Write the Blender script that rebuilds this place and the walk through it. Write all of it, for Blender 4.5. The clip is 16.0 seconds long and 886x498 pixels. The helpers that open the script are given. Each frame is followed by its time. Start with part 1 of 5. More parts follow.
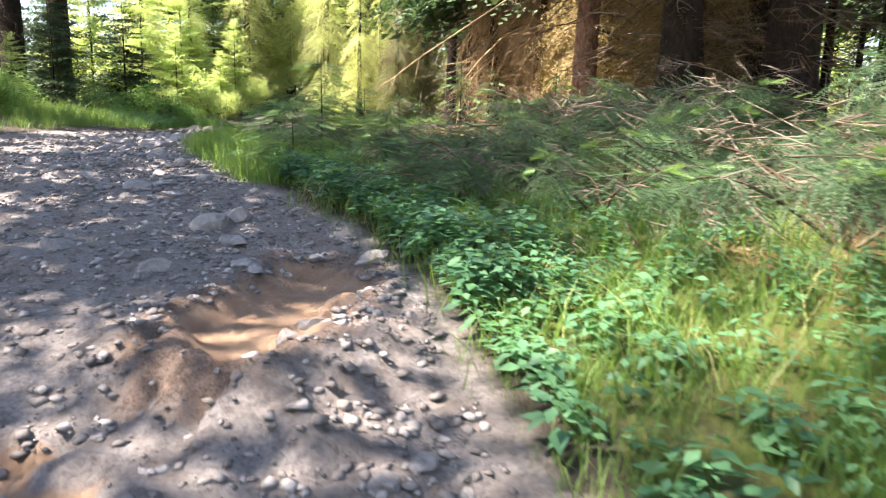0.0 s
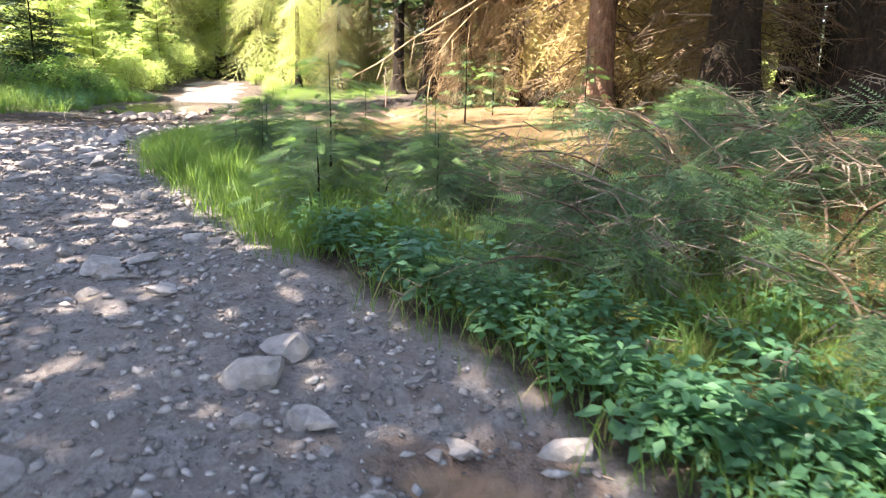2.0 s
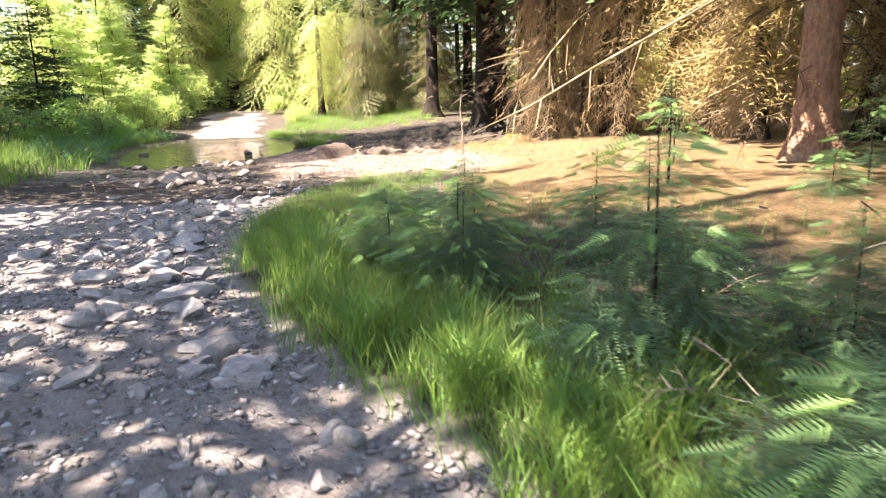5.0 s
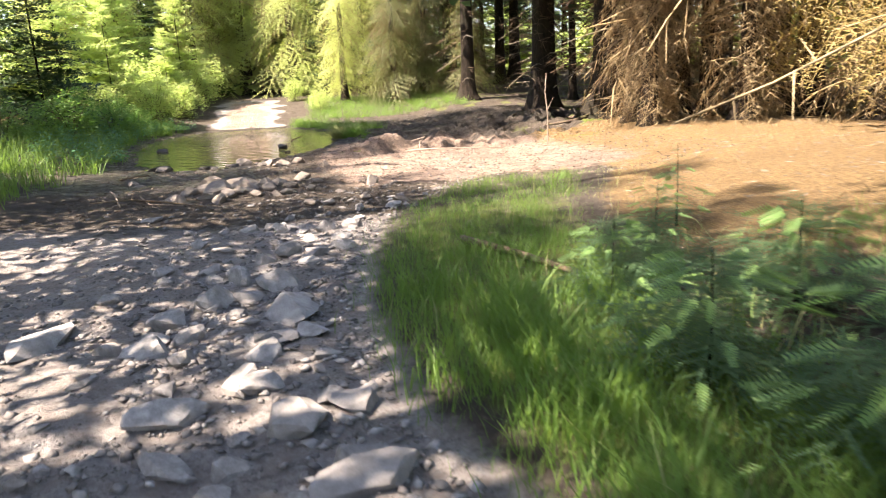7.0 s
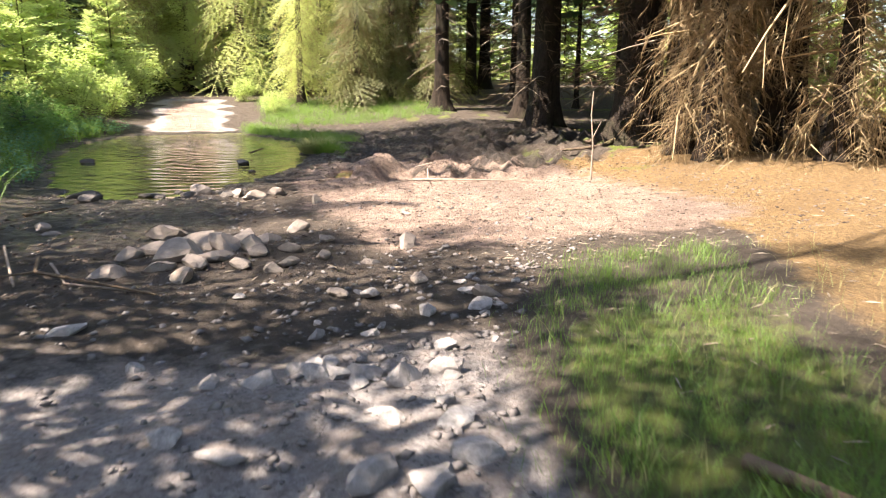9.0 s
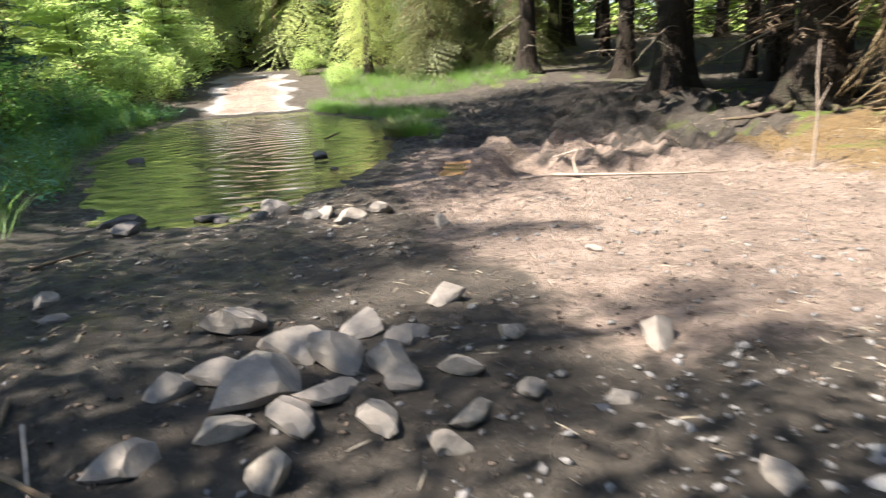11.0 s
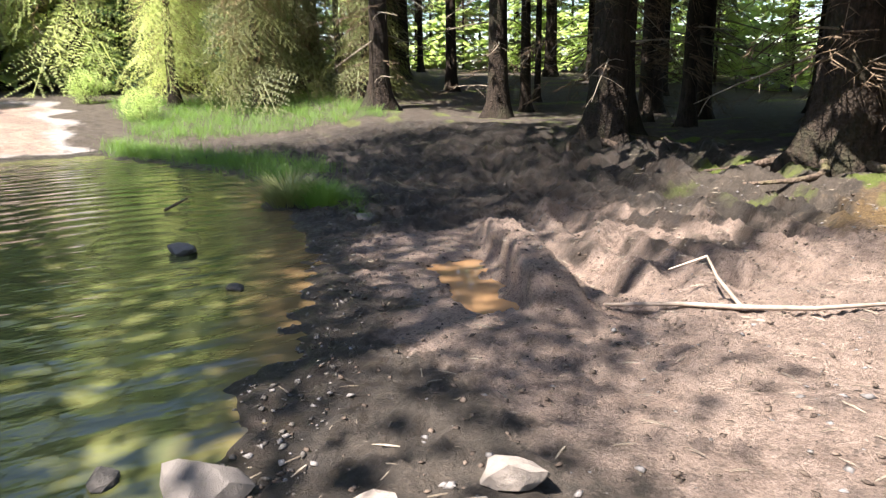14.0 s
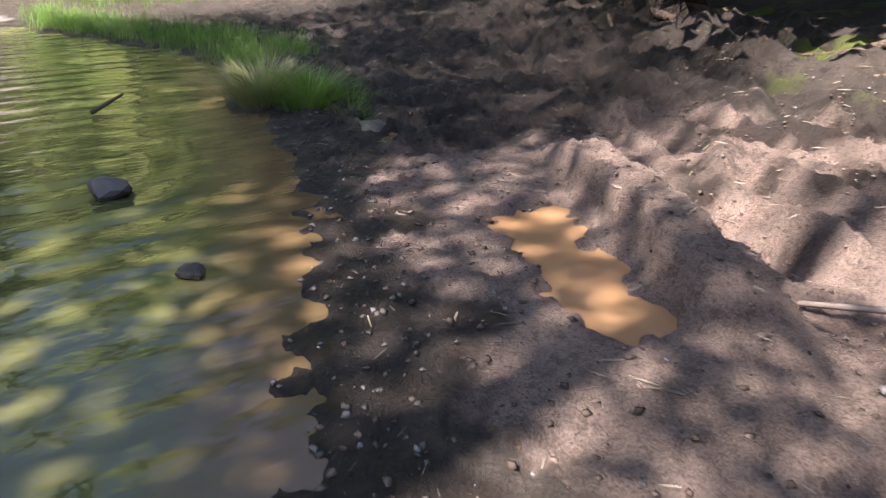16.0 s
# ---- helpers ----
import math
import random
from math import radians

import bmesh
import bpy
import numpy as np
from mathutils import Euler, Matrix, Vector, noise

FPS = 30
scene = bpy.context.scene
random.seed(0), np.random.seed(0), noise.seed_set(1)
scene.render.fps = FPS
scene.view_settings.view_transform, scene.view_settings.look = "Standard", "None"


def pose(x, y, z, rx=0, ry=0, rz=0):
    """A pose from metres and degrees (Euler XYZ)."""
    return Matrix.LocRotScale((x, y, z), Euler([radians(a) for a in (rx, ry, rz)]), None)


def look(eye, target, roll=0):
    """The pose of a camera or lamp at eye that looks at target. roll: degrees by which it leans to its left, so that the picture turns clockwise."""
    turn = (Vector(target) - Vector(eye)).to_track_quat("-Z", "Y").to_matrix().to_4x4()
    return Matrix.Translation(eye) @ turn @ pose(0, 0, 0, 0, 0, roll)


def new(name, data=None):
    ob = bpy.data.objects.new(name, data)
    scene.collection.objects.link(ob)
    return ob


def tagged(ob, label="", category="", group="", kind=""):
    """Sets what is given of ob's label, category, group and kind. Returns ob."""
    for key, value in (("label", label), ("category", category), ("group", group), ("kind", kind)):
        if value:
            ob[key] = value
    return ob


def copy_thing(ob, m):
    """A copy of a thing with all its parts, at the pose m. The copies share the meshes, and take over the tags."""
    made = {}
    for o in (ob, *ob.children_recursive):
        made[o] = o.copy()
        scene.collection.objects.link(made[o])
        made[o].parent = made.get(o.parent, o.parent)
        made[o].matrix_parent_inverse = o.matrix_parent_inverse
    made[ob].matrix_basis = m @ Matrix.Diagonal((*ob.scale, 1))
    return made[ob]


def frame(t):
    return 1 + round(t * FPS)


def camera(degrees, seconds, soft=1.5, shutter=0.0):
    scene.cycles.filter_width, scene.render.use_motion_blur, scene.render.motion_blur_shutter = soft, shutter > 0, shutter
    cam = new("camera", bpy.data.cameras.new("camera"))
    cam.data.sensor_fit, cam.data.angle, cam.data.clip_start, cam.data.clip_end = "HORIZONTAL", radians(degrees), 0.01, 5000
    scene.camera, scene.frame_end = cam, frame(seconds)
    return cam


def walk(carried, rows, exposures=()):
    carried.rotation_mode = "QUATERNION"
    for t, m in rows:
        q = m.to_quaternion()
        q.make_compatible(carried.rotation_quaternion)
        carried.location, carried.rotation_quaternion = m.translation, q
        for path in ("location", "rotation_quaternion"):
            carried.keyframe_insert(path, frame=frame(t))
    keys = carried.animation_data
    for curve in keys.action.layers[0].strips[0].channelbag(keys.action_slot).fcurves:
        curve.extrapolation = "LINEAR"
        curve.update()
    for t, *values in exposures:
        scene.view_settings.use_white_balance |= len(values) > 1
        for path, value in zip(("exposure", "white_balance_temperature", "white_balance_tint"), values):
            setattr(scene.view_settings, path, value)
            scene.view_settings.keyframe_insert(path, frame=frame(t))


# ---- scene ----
cam = camera(65.77, 16.0, soft=1.1, shutter=0.3)


def view(x, y, z, heading, tilt, lean):
    """The camera's pose from its heading east of +Y, its tilt above the level and its lean, in degrees."""
    return pose(x, y, z) @ pose(0, 0, 0, 0, 0, -heading) @ pose(0, 0, 0, 90 + tilt) @ pose(0, 0, 0, 0, 0, lean)


PATH = [
    (0.0, view(3.217, -0.141, 0.370, 7.14, -10.07, 1.52)),
    (0.5, view(2.893, 0.443, 0.524, 6.55, -11.28, 2.59)),
    (1.0, view(2.693, 0.990, 0.577, 7.76, -11.45, 2.59)),
    (1.5, view(2.474, 1.497, 0.735, 9.80, -12.18, 1.62)),
    (2.0, view(2.327, 2.007, 0.835, 13.15, -13.03, 1.31)),
    (2.5, view(2.111, 2.593, 0.907, 13.55, -12.83, -0.30)),
    (3.0, view(1.887, 3.157, 1.022, 15.48, -13.03, -0.98)),
    (3.5, view(1.772, 3.721, 1.075, 13.09, -10.85, -1.57)),
    (3.7, view(1.702, 3.940, 1.097, 12.08, -10.28, -1.56)),
    (5.8, view(0.472, 6.698, 1.355, 14.97, -13.10, -2.01)),
    (6.0, view(0.374, 6.980, 1.342, 15.45, -13.10, -2.13)),
    (6.5, view(0.226, 7.678, 1.328, 15.02, -13.65, -2.54)),
    (7.0, view(0.055, 8.468, 1.324, 12.63, -13.44, -2.80)),
    (7.5, view(-0.017, 9.255, 1.347, 11.67, -13.16, -2.64)),
    (8.0, view(-0.161, 10.012, 1.405, 11.90, -12.80, -1.94)),
    (8.2, view(-0.237, 10.325, 1.441, 12.76, -13.08, -1.19)),
    (10.3, view(-0.514, 13.831, 1.511, 24.57, -13.37, -0.58)),
    (10.5, view(-0.499, 14.084, 1.485, 23.04, -14.35, -1.41)),
    (11.0, view(-0.584, 14.804, 1.534, 12.98, -16.08, -3.10)),
    (11.5, view(-0.856, 15.600, 1.593, 7.20, -16.78, -3.42)),
    (12.0, view(-1.053, 16.444, 1.616, 7.17, -14.61, -1.45)),
    (12.5, view(-1.253, 17.255, 1.640, 15.25, -11.90, 0.85)),
    (13.0, view(-1.231, 18.027, 1.649, 22.81, -9.54, 0.09)),
    (13.5, view(-1.255, 18.800, 1.629, 27.86, -10.85, -0.62)),
    (14.0, view(-1.099, 19.486, 1.560, 31.37, -14.15, -0.87)),
    (14.5, view(-1.010, 20.205, 1.532, 33.62, -17.42, -0.71)),
    (15.0, view(-0.839, 20.702, 1.502, 35.44, -20.16, -0.43)),
    (15.5, view(-0.637, 21.117, 1.492, 35.08, -22.71, -0.44)),
    (16.0, view(-0.460, 21.554, 1.456, 33.69, -24.82, -0.37)),
]
EXPOSURES = [(0.0, 2.65, 7000, 18), (2.5, 3.2, 7200, 19), (3.5, 3.25, 7200, 20), (7.0, 2.55, 7400, 17), (8.0, 2.6, 7500, 20), (10.5, 2.2, 6500, 9), (12.5, 2.45, 6400, 7), (13.5, 2.25, 6400, 10), (16.0, 2.3, 6400, 21)]
walk(cam, PATH, EXPOSURES)

# ---- world, sun ----
SUN_AZ, SUN_EL = radians(266), radians(58)          # azimuth clockwise from +Y
SUN_DIR = Vector((math.sin(SUN_AZ) * math.cos(SUN_EL), math.cos(SUN_AZ) * math.cos(SUN_EL), math.sin(SUN_EL)))
world = bpy.data.worlds.new("sky")
scene.world = world
world.use_nodes = True
wn = world.node_tree.nodes
sky = wn.new("ShaderNodeTexSky")
sky.sky_type = "NISHITA"
sky.sun_disc = False
sky.sun_elevation = SUN_EL
sky.sun_rotation = SUN_AZ
world.node_tree.links.new(sky.outputs[0], wn["Background"].inputs[0])
wn["Background"].inputs[1].default_value = 0.09
sun_data = bpy.data.lights.new("sun", "SUN")
sun_data.energy, sun_data.angle, sun_data.color = 5.0, radians(0.45), (1.0, 0.93, 0.82)
sun = new("sun", sun_data)
sun.matrix_world = look(SUN_DIR * 60, (0, 0, 0))

# ---- materials ----


class Net:
    """A node material under construction."""

    def __init__(self, name):
        self.m = bpy.data.materials.new(name)
        self.m.use_nodes = True
        self.n, self.l = self.m.node_tree.nodes, self.m.node_tree.links
        self.b = self.n["Principled BSDF"]
        self.out = self.n["Material Output"]
        self.co = self.n.new("ShaderNodeTexCoord").outputs["Object"]

    def put(self, value, socket):
        if isinstance(value, (int, float)):
            socket.default_value = value
        elif isinstance(value, tuple):
            socket.default_value = (*value, 1) if len(value) == 3 else value
        else:
            self.l.new(value, socket)

    def noise(self, scale, detail=4, rough=0.6, stretch=None):
        t = self.n.new("ShaderNodeTexNoise")
        t.inputs["Scale"].default_value, t.inputs["Detail"].default_value, t.inputs["Roughness"].default_value = scale, detail, rough
        if stretch:
            mp = self.n.new("ShaderNodeMapping")
            mp.inputs["Scale"].default_value = stretch
            self.l.new(self.co, mp.inputs[0])
            self.l.new(mp.outputs[0], t.inputs["Vector"])
        else:
            self.l.new(self.co, t.inputs["Vector"])
        return t.outputs[0]

    def cells(self, scale, out=0):
        t = self.n.new("ShaderNodeTexVoronoi")
        t.inputs["Scale"].default_value = scale
        self.l.new(self.co, t.inputs["Vector"])
        return t.outputs[out]

    def ramp(self, fac, lo, hi, a=0.0, b=1.0):
        t = self.n.new("ShaderNodeMapRange")
        self.put(fac, t.inputs[0])
        for i, v in enumerate((lo, hi, a, b)):
            t.inputs[1 + i].default_value = v
        return t.outputs[0]

    def mix(self, fac, a, b):
        t = self.n.new("ShaderNodeMix")
        t.data_type = "RGBA"
        self.put(fac, t.inputs[0]), self.put(a, t.inputs[6]), self.put(b, t.inputs[7])
        return t.outputs[2]

    def calc(self, op, a, b=0.0):
        t = self.n.new("ShaderNodeMath")
        t.operation = op
        self.put(a, t.inputs[0]), self.put(b, t.inputs[1])
        return t.outputs[0]

    def attr(self, name):
        t = self.n.new("ShaderNodeAttribute")
        t.attribute_name = name
        s = self.n.new("ShaderNodeSeparateColor")
        self.l.new(t.outputs["Color"], s.inputs[0])
        return s.outputs

    def random(self):
        return self.n.new("ShaderNodeObjectInfo").outputs["Random"]

    def island(self):
        return self.n.new("ShaderNodeNewGeometry").outputs["Random Per Island"]

    def bump(self, height, distance, strength=1.0):
        t = self.n.new("ShaderNodeBump")
        t.inputs["Strength"].default_value, t.inputs["Distance"].default_value = strength, distance
        self.l.new(height, t.inputs["Height"])
        self.l.new(t.outputs[0], self.b.inputs["Normal"])

    def done(self, color, rough, spec=0.4):
        self.put(color, self.b.inputs["Base Color"]), self.put(rough, self.b.inputs["Roughness"])
        self.b.inputs["Specular IOR Level"].default_value = spec
        return self.m

    def thin(self, color, amount):
        """Lets part of the light through, as a leaf does."""
        t, mx = self.n.new("ShaderNodeBsdfTranslucent"), self.n.new("ShaderNodeMixShader")
        self.put(color, t.inputs[0])
        mx.inputs[0].default_value = amount
        self.l.new(self.b.outputs[0], mx.inputs[1]), self.l.new(t.outputs[0], mx.inputs[2])
        self.l.new(mx.outputs[0], self.out.inputs[0])


def ground_material():
    w = Net("forest_ground")
    cov, cov2 = w.attr("cover"), w.attr("cover2")
    gravel, litter, wet = cov[0], cov[1], cov[2]
    moss, sand, puddled = cov2[0], cov2[1], cov2[2]
    big, mid, fine = w.noise(0.7, 5), w.noise(5, 6), w.noise(38, 5, 0.7)
    chips, chipc = w.cells(26, 0), w.cells(26, 1)
    soil = w.mix(w.ramp(w.calc("ADD", mid, w.calc("MULTIPLY", fine, 0.5)), 0.45, 1.0), (0.028, 0.022, 0.017), (0.12, 0.094, 0.074))
    g1 = w.mix(w.ramp(fine, 0.35, 0.7), (0.27, 0.252, 0.256), (0.58, 0.55, 0.545))
    grit = w.mix(w.ramp(mid, 0.35, 0.68, 0, 0.75), g1, (0.33, 0.265, 0.23))
    grit = w.mix(w.ramp(chips, 0.1, 0.35, 0.5, 0.0), grit, w.mix(chipc, (0.22, 0.2, 0.2), (0.4, 0.37, 0.36)))
    needles = w.mix(w.ramp(w.noise(60, 4, 0.8, (1, 0.2, 1)), 0.35, 0.7), (0.12, 0.07, 0.03), (0.42, 0.28, 0.125))
    needles = w.mix(w.ramp(big, 0.45, 0.65, 0, 0.6), needles, w.mix(fine, (0.1, 0.058, 0.028), (0.3, 0.19, 0.085)))
    silt = w.mix(w.ramp(mid, 0.3, 0.7), (0.23, 0.158, 0.122), (0.5, 0.365, 0.295))
    silt = w.mix(w.ramp(fine, 0.5, 0.72, 0, 0.6), silt, (0.1, 0.072, 0.058))
    silt = w.mix(w.ramp(big, 0.5, 0.62, 0, 0.55), silt, (0.15, 0.11, 0.09))
    mossy = w.mix(fine, (0.07, 0.1, 0.015), (0.2, 0.24, 0.04))
    speck = w.noise(110, 3, 0.7)
    silt = w.mix(w.ramp(speck, 0.5, 0.7, 0, 0.6), silt, (0.52, 0.41, 0.35))
    silt = w.mix(w.ramp(speck, 0.46, 0.3, 0, 0.7), silt, (0.075, 0.055, 0.045))
    clot, crust = w.noise(17, 8, 0.78), w.noise(6.5, 8, 0.75)
    silt = w.mix(w.ramp(clot, 0.53, 0.6, 0, 0.6), silt, (0.095, 0.068, 0.055))
    silt = w.mix(w.ramp(crust, 0.56, 0.62, 0, 0.5), silt, (0.13, 0.094, 0.076))
    grit = w.mix(w.ramp(clot, 0.54, 0.6, 0, 0.55), grit, (0.13, 0.115, 0.11))
    grit = w.mix(w.ramp(clot, 0.42, 0.36, 0, 0.55), grit, (0.5, 0.46, 0.44))
    needles = w.mix(w.ramp(clot, 0.54, 0.62, 0, 0.55), needles, (0.09, 0.05, 0.024))
    soil = w.mix(w.ramp(clot, 0.44, 0.36, 0, 0.5), soil, (0.2, 0.155, 0.125))
    blur = w.calc("MULTIPLY", w.calc("SUBTRACT", mid, 0.5), 0.7)

    def edge(mask):
        return w.ramp(w.calc("ADD", mask, blur), 0.35, 0.65)

    c = w.mix(edge(gravel), soil, grit)
    c = w.mix(edge(litter), c, needles)
    c = w.mix(edge(sand), c, silt)
    c = w.mix(edge(moss), c, mossy)
    c = w.mix(w.ramp(w.calc("ADD", puddled, w.calc("MULTIPLY", blur, 0.6)), 0.3, 0.6), c, w.mix(w.ramp(mid, 0.35, 0.65), (0.46, 0.3, 0.2), (0.62, 0.43, 0.3)))
    # wet mud, and ground painted darker where shade falls
    damp_shade = edge(wet)
    c = w.mix(w.calc("MULTIPLY", damp_shade, 0.93), c, w.mix(w.ramp(w.calc("ADD", mid, w.calc("MULTIPLY", speck, 0.4)), 0.45, 0.95), (0.012, 0.010, 0.009), (0.075, 0.058, 0.048)))
    h = w.calc("ADD", w.calc("MULTIPLY", fine, 0.7), w.calc("MULTIPLY", w.calc("MULTIPLY", chips, gravel), 0.3))
    h = w.calc("ADD", h, w.calc("MULTIPLY", w.noise(14, 5, 0.65), 1.3))
    h = w.calc("ADD", w.calc("ADD", h, mid), w.calc("MULTIPLY", speck, 0.25))
    h = w.calc("SUBTRACT", h, w.calc("MULTIPLY", clot, 2.2))
    w.bump(h, 0.05, 1.0)
    return w.done(c, w.ramp(w.calc("MULTIPLY", damp_shade, w.ramp(mid, 0.4, 0.7, 0.4, 1)), 0, 1, 0.92, 0.26), 0.4)


def water_material(name, a, b, waves, silt=None):
    w = Net(name)
    c = w.mix(w.ramp(w.noise(1.2, 4), 0.35, 0.7), a, b)
    if silt:
        c = w.mix(w.ramp(w.calc("ADD", w.attr("cover")[0], w.calc("MULTIPLY", w.noise(2.2, 4), 0.7)), 0.7, 1.3), c, silt)
    rip = w.noise(2.0, 3, 0.45, (0.6, 1.7, 1))
    rip2 = w.noise(11, 2, 0.5, (0.6, 1.6, 1))
    h = w.calc("ADD", rip, w.calc("MULTIPLY", rip2, 0.1))
    if silt:
        # rings spreading from where the water was stirred
        ring, mp = w.n.new("ShaderNodeTexWave"), w.n.new("ShaderNodeMapping")
        ring.wave_type, ring.rings_direction = "RINGS", "Z"
        mp.inputs["Location"].default_value = (0.2, -26.6, 0)
        for key, v in (("Scale", 0.8), ("Distortion", 3.0), ("Detail", 2.0), ("Detail Scale", 1.2)):
            ring.inputs[key].default_value = v
        w.l.new(w.co, mp.inputs[0]), w.l.new(mp.outputs[0], ring.inputs["Vector"])
        h = w.calc("ADD", h, w.calc("MULTIPLY", ring.outputs["Fac"], 0.22))
    w.bump(h, waves, 1.0)
    w.b.inputs["IOR"].default_value = 1.33
    return w.done(c, 0.02, 0.5)


def stone_material(name, a, b, green=0.12):
    w = Net(name)
    n1, n2 = w.noise(5, 6), w.noise(45, 5, 0.7)
    c = w.mix(w.ramp(n1, 0.3, 0.7), a, b)
    c = w.mix(w.ramp(n2, 0.5, 0.75, 0, 0.5), c, (0.09, 0.08, 0.075))
    c = w.mix(w.ramp(w.random(), 0, 1, 0, 0.45), c, (0.22, 0.19, 0.18))
    c = w.mix(w.ramp(w.noise(9, 3), 0.6, 0.75, 0, green), c, (0.15, 0.16, 0.05))
    w.bump(w.calc("ADD", n1, w.calc("MULTIPLY", n2, 0.35)), 0.02, 0.9)
    return w.done(c, 0.85, 0.3)


def bark_material(name, a, b, tint):
    w = Net(name)
    n1, n2 = w.noise(16, 6, 0.7, (1, 1, 0.3)), w.noise(2.0, 4)
    cr = w.cells(24)
    c = w.mix(w.ramp(n1, 0.35, 0.65), a, b)
    c = w.mix(w.ramp(n2, 0.5, 0.7, 0, 0.6), c, tint)
    w.bump(w.calc("ADD", n1, w.calc("MULTIPLY", cr, 0.6)), 0.04, 1.0)
    return w.done(c, 0.92, 0.2)


def leaf_material(name, a, b, through_color, amount=0.35, rough=0.55):
    w = Net(name)
    c = w.mix(w.island(), a, b)
    c = w.mix(w.ramp(w.noise(0.9, 3), 0.35, 0.7, 0, 0.5), c, tuple(0.65 * v for v in a))
    c = w.mix(w.ramp(w.random(), 0, 1, 0, 0.25), c, tuple(1.25 * v for v in b))
    w.thin(through_color, amount)
    return w.done(c, rough, 0.35)


def twig_material(name, a, b):
    w = Net(name)
    c = w.mix(w.island(), a, b)
    c = w.mix(w.ramp(w.noise(14, 4), 0.45, 0.7, 0, 0.6), c, tuple(0.5 * v for v in a))
    w.bump(w.noise(60, 3), 0.004)
    return w.done(c, 0.9, 0.2)


GROUND = ground_material()
POOL_WATER = water_material("pool_water", (0.068, 0.074, 0.028), (0.1, 0.1, 0.038), 0.03, (0.12, 0.08, 0.04))
PUDDLE_WATER = water_material("puddle_water", (0.27, 0.15, 0.07), (0.36, 0.21, 0.105), 0.0015)
STONE = stone_material("trail_stone", (0.2, 0.19, 0.187), (0.44, 0.42, 0.41))
PALE_STONE = stone_material("pale_stone", (0.18, 0.15, 0.126), (0.34, 0.288, 0.243))
GRAVEL = stone_material("loose_gravel", (0.09, 0.083, 0.082), (0.24, 0.222, 0.215))
WET_STONE = stone_material("wet_stone", (0.035, 0.032, 0.03), (0.09, 0.08, 0.07))
BARK = bark_material("spruce_bark", (0.015, 0.0115, 0.0095), (0.044, 0.032, 0.024), (0.034, 0.038, 0.02))
ROOT_BARK = bark_material("root_bark", (0.06, 0.042, 0.032), (0.15, 0.11, 0.085), (0.1, 0.11, 0.03))
RED_BARK = bark_material("red_bark", (0.14, 0.075, 0.05), (0.34, 0.2, 0.14), (0.3, 0.23, 0.17))
DARK_MUD = twig_material("crumbled_mud", (0.05, 0.037, 0.03), (0.16, 0.12, 0.096))
DRY_TWIG = twig_material("dry_twig", (0.26, 0.19, 0.11), (0.46, 0.36, 0.22))
DARK_TWIG = twig_material("dark_twig", (0.075, 0.05, 0.033), (0.19, 0.14, 0.095))
BROWN_TWIG = twig_material("brown_twig", (0.2, 0.14, 0.075), (0.4, 0.3, 0.17))
GREY_TWIG = twig_material("grey_twig", (0.13, 0.105, 0.08), (0.3, 0.255, 0.2))
PALE_WOOD = twig_material("pale_wood", (0.24, 0.185, 0.145), (0.37, 0.3, 0.25))
SPRUCE = leaf_material("spruce_needles", (0.03, 0.062, 0.026), (0.065, 0.115, 0.05), (0.08, 0.15, 0.05), 0.22)
YOUNG_SPRUCE = leaf_material("young_spruce_needles", (0.05, 0.105, 0.055), (0.11, 0.19, 0.095), (0.14, 0.26, 0.09), 0.3)
SPRUCE_TIP = leaf_material("spruce_tips", (0.14, 0.26, 0.1), (0.26, 0.4, 0.15), (0.3, 0.5, 0.12), 0.35)
GOLD_SPRAY = leaf_material("dry_golden_needles", (0.23, 0.17, 0.065), (0.42, 0.33, 0.13), (0.45, 0.36, 0.12), 0.3)
# same drooping needles twice: sunlight in the first colour, shade in the second
SUNLIT_SPRAY = leaf_material("sunlit_yellow_green_needles", (0.32, 0.38, 0.12), (0.56, 0.6, 0.23), (0.66, 0.74, 0.26), 0.5)
SHADED_SPRAY = leaf_material("shaded_olive_needles", (0.09, 0.1, 0.035), (0.2, 0.21, 0.08), (0.24, 0.27, 0.08), 0.35)
# leaf green far brightened, so the sun's glare is part of the colour
SUNLIT_LEAF = leaf_material("sunlit_leaf_colour", (0.28, 0.38, 0.11), (0.5, 0.58, 0.21), (0.55, 0.68, 0.24), 0.5)
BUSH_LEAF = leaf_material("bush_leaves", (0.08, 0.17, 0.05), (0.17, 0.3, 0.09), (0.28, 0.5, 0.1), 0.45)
HERB_LEAF = leaf_material("herb_leaves", (0.045, 0.13, 0.075), (0.11, 0.25, 0.12), (0.14, 0.36, 0.12), 0.35, 0.45)
GRASS = leaf_material("grass_blades", (0.055, 0.13, 0.026), (0.16, 0.27, 0.06), (0.24, 0.4, 0.07), 0.4)
DRY_GRASS = leaf_material("bleached_grass", (0.25, 0.27, 0.11), (0.4, 0.4, 0.19), (0.4, 0.42, 0.15), 0.35)

# ---- mesh helpers ----
rng = np.random.default_rng(7)


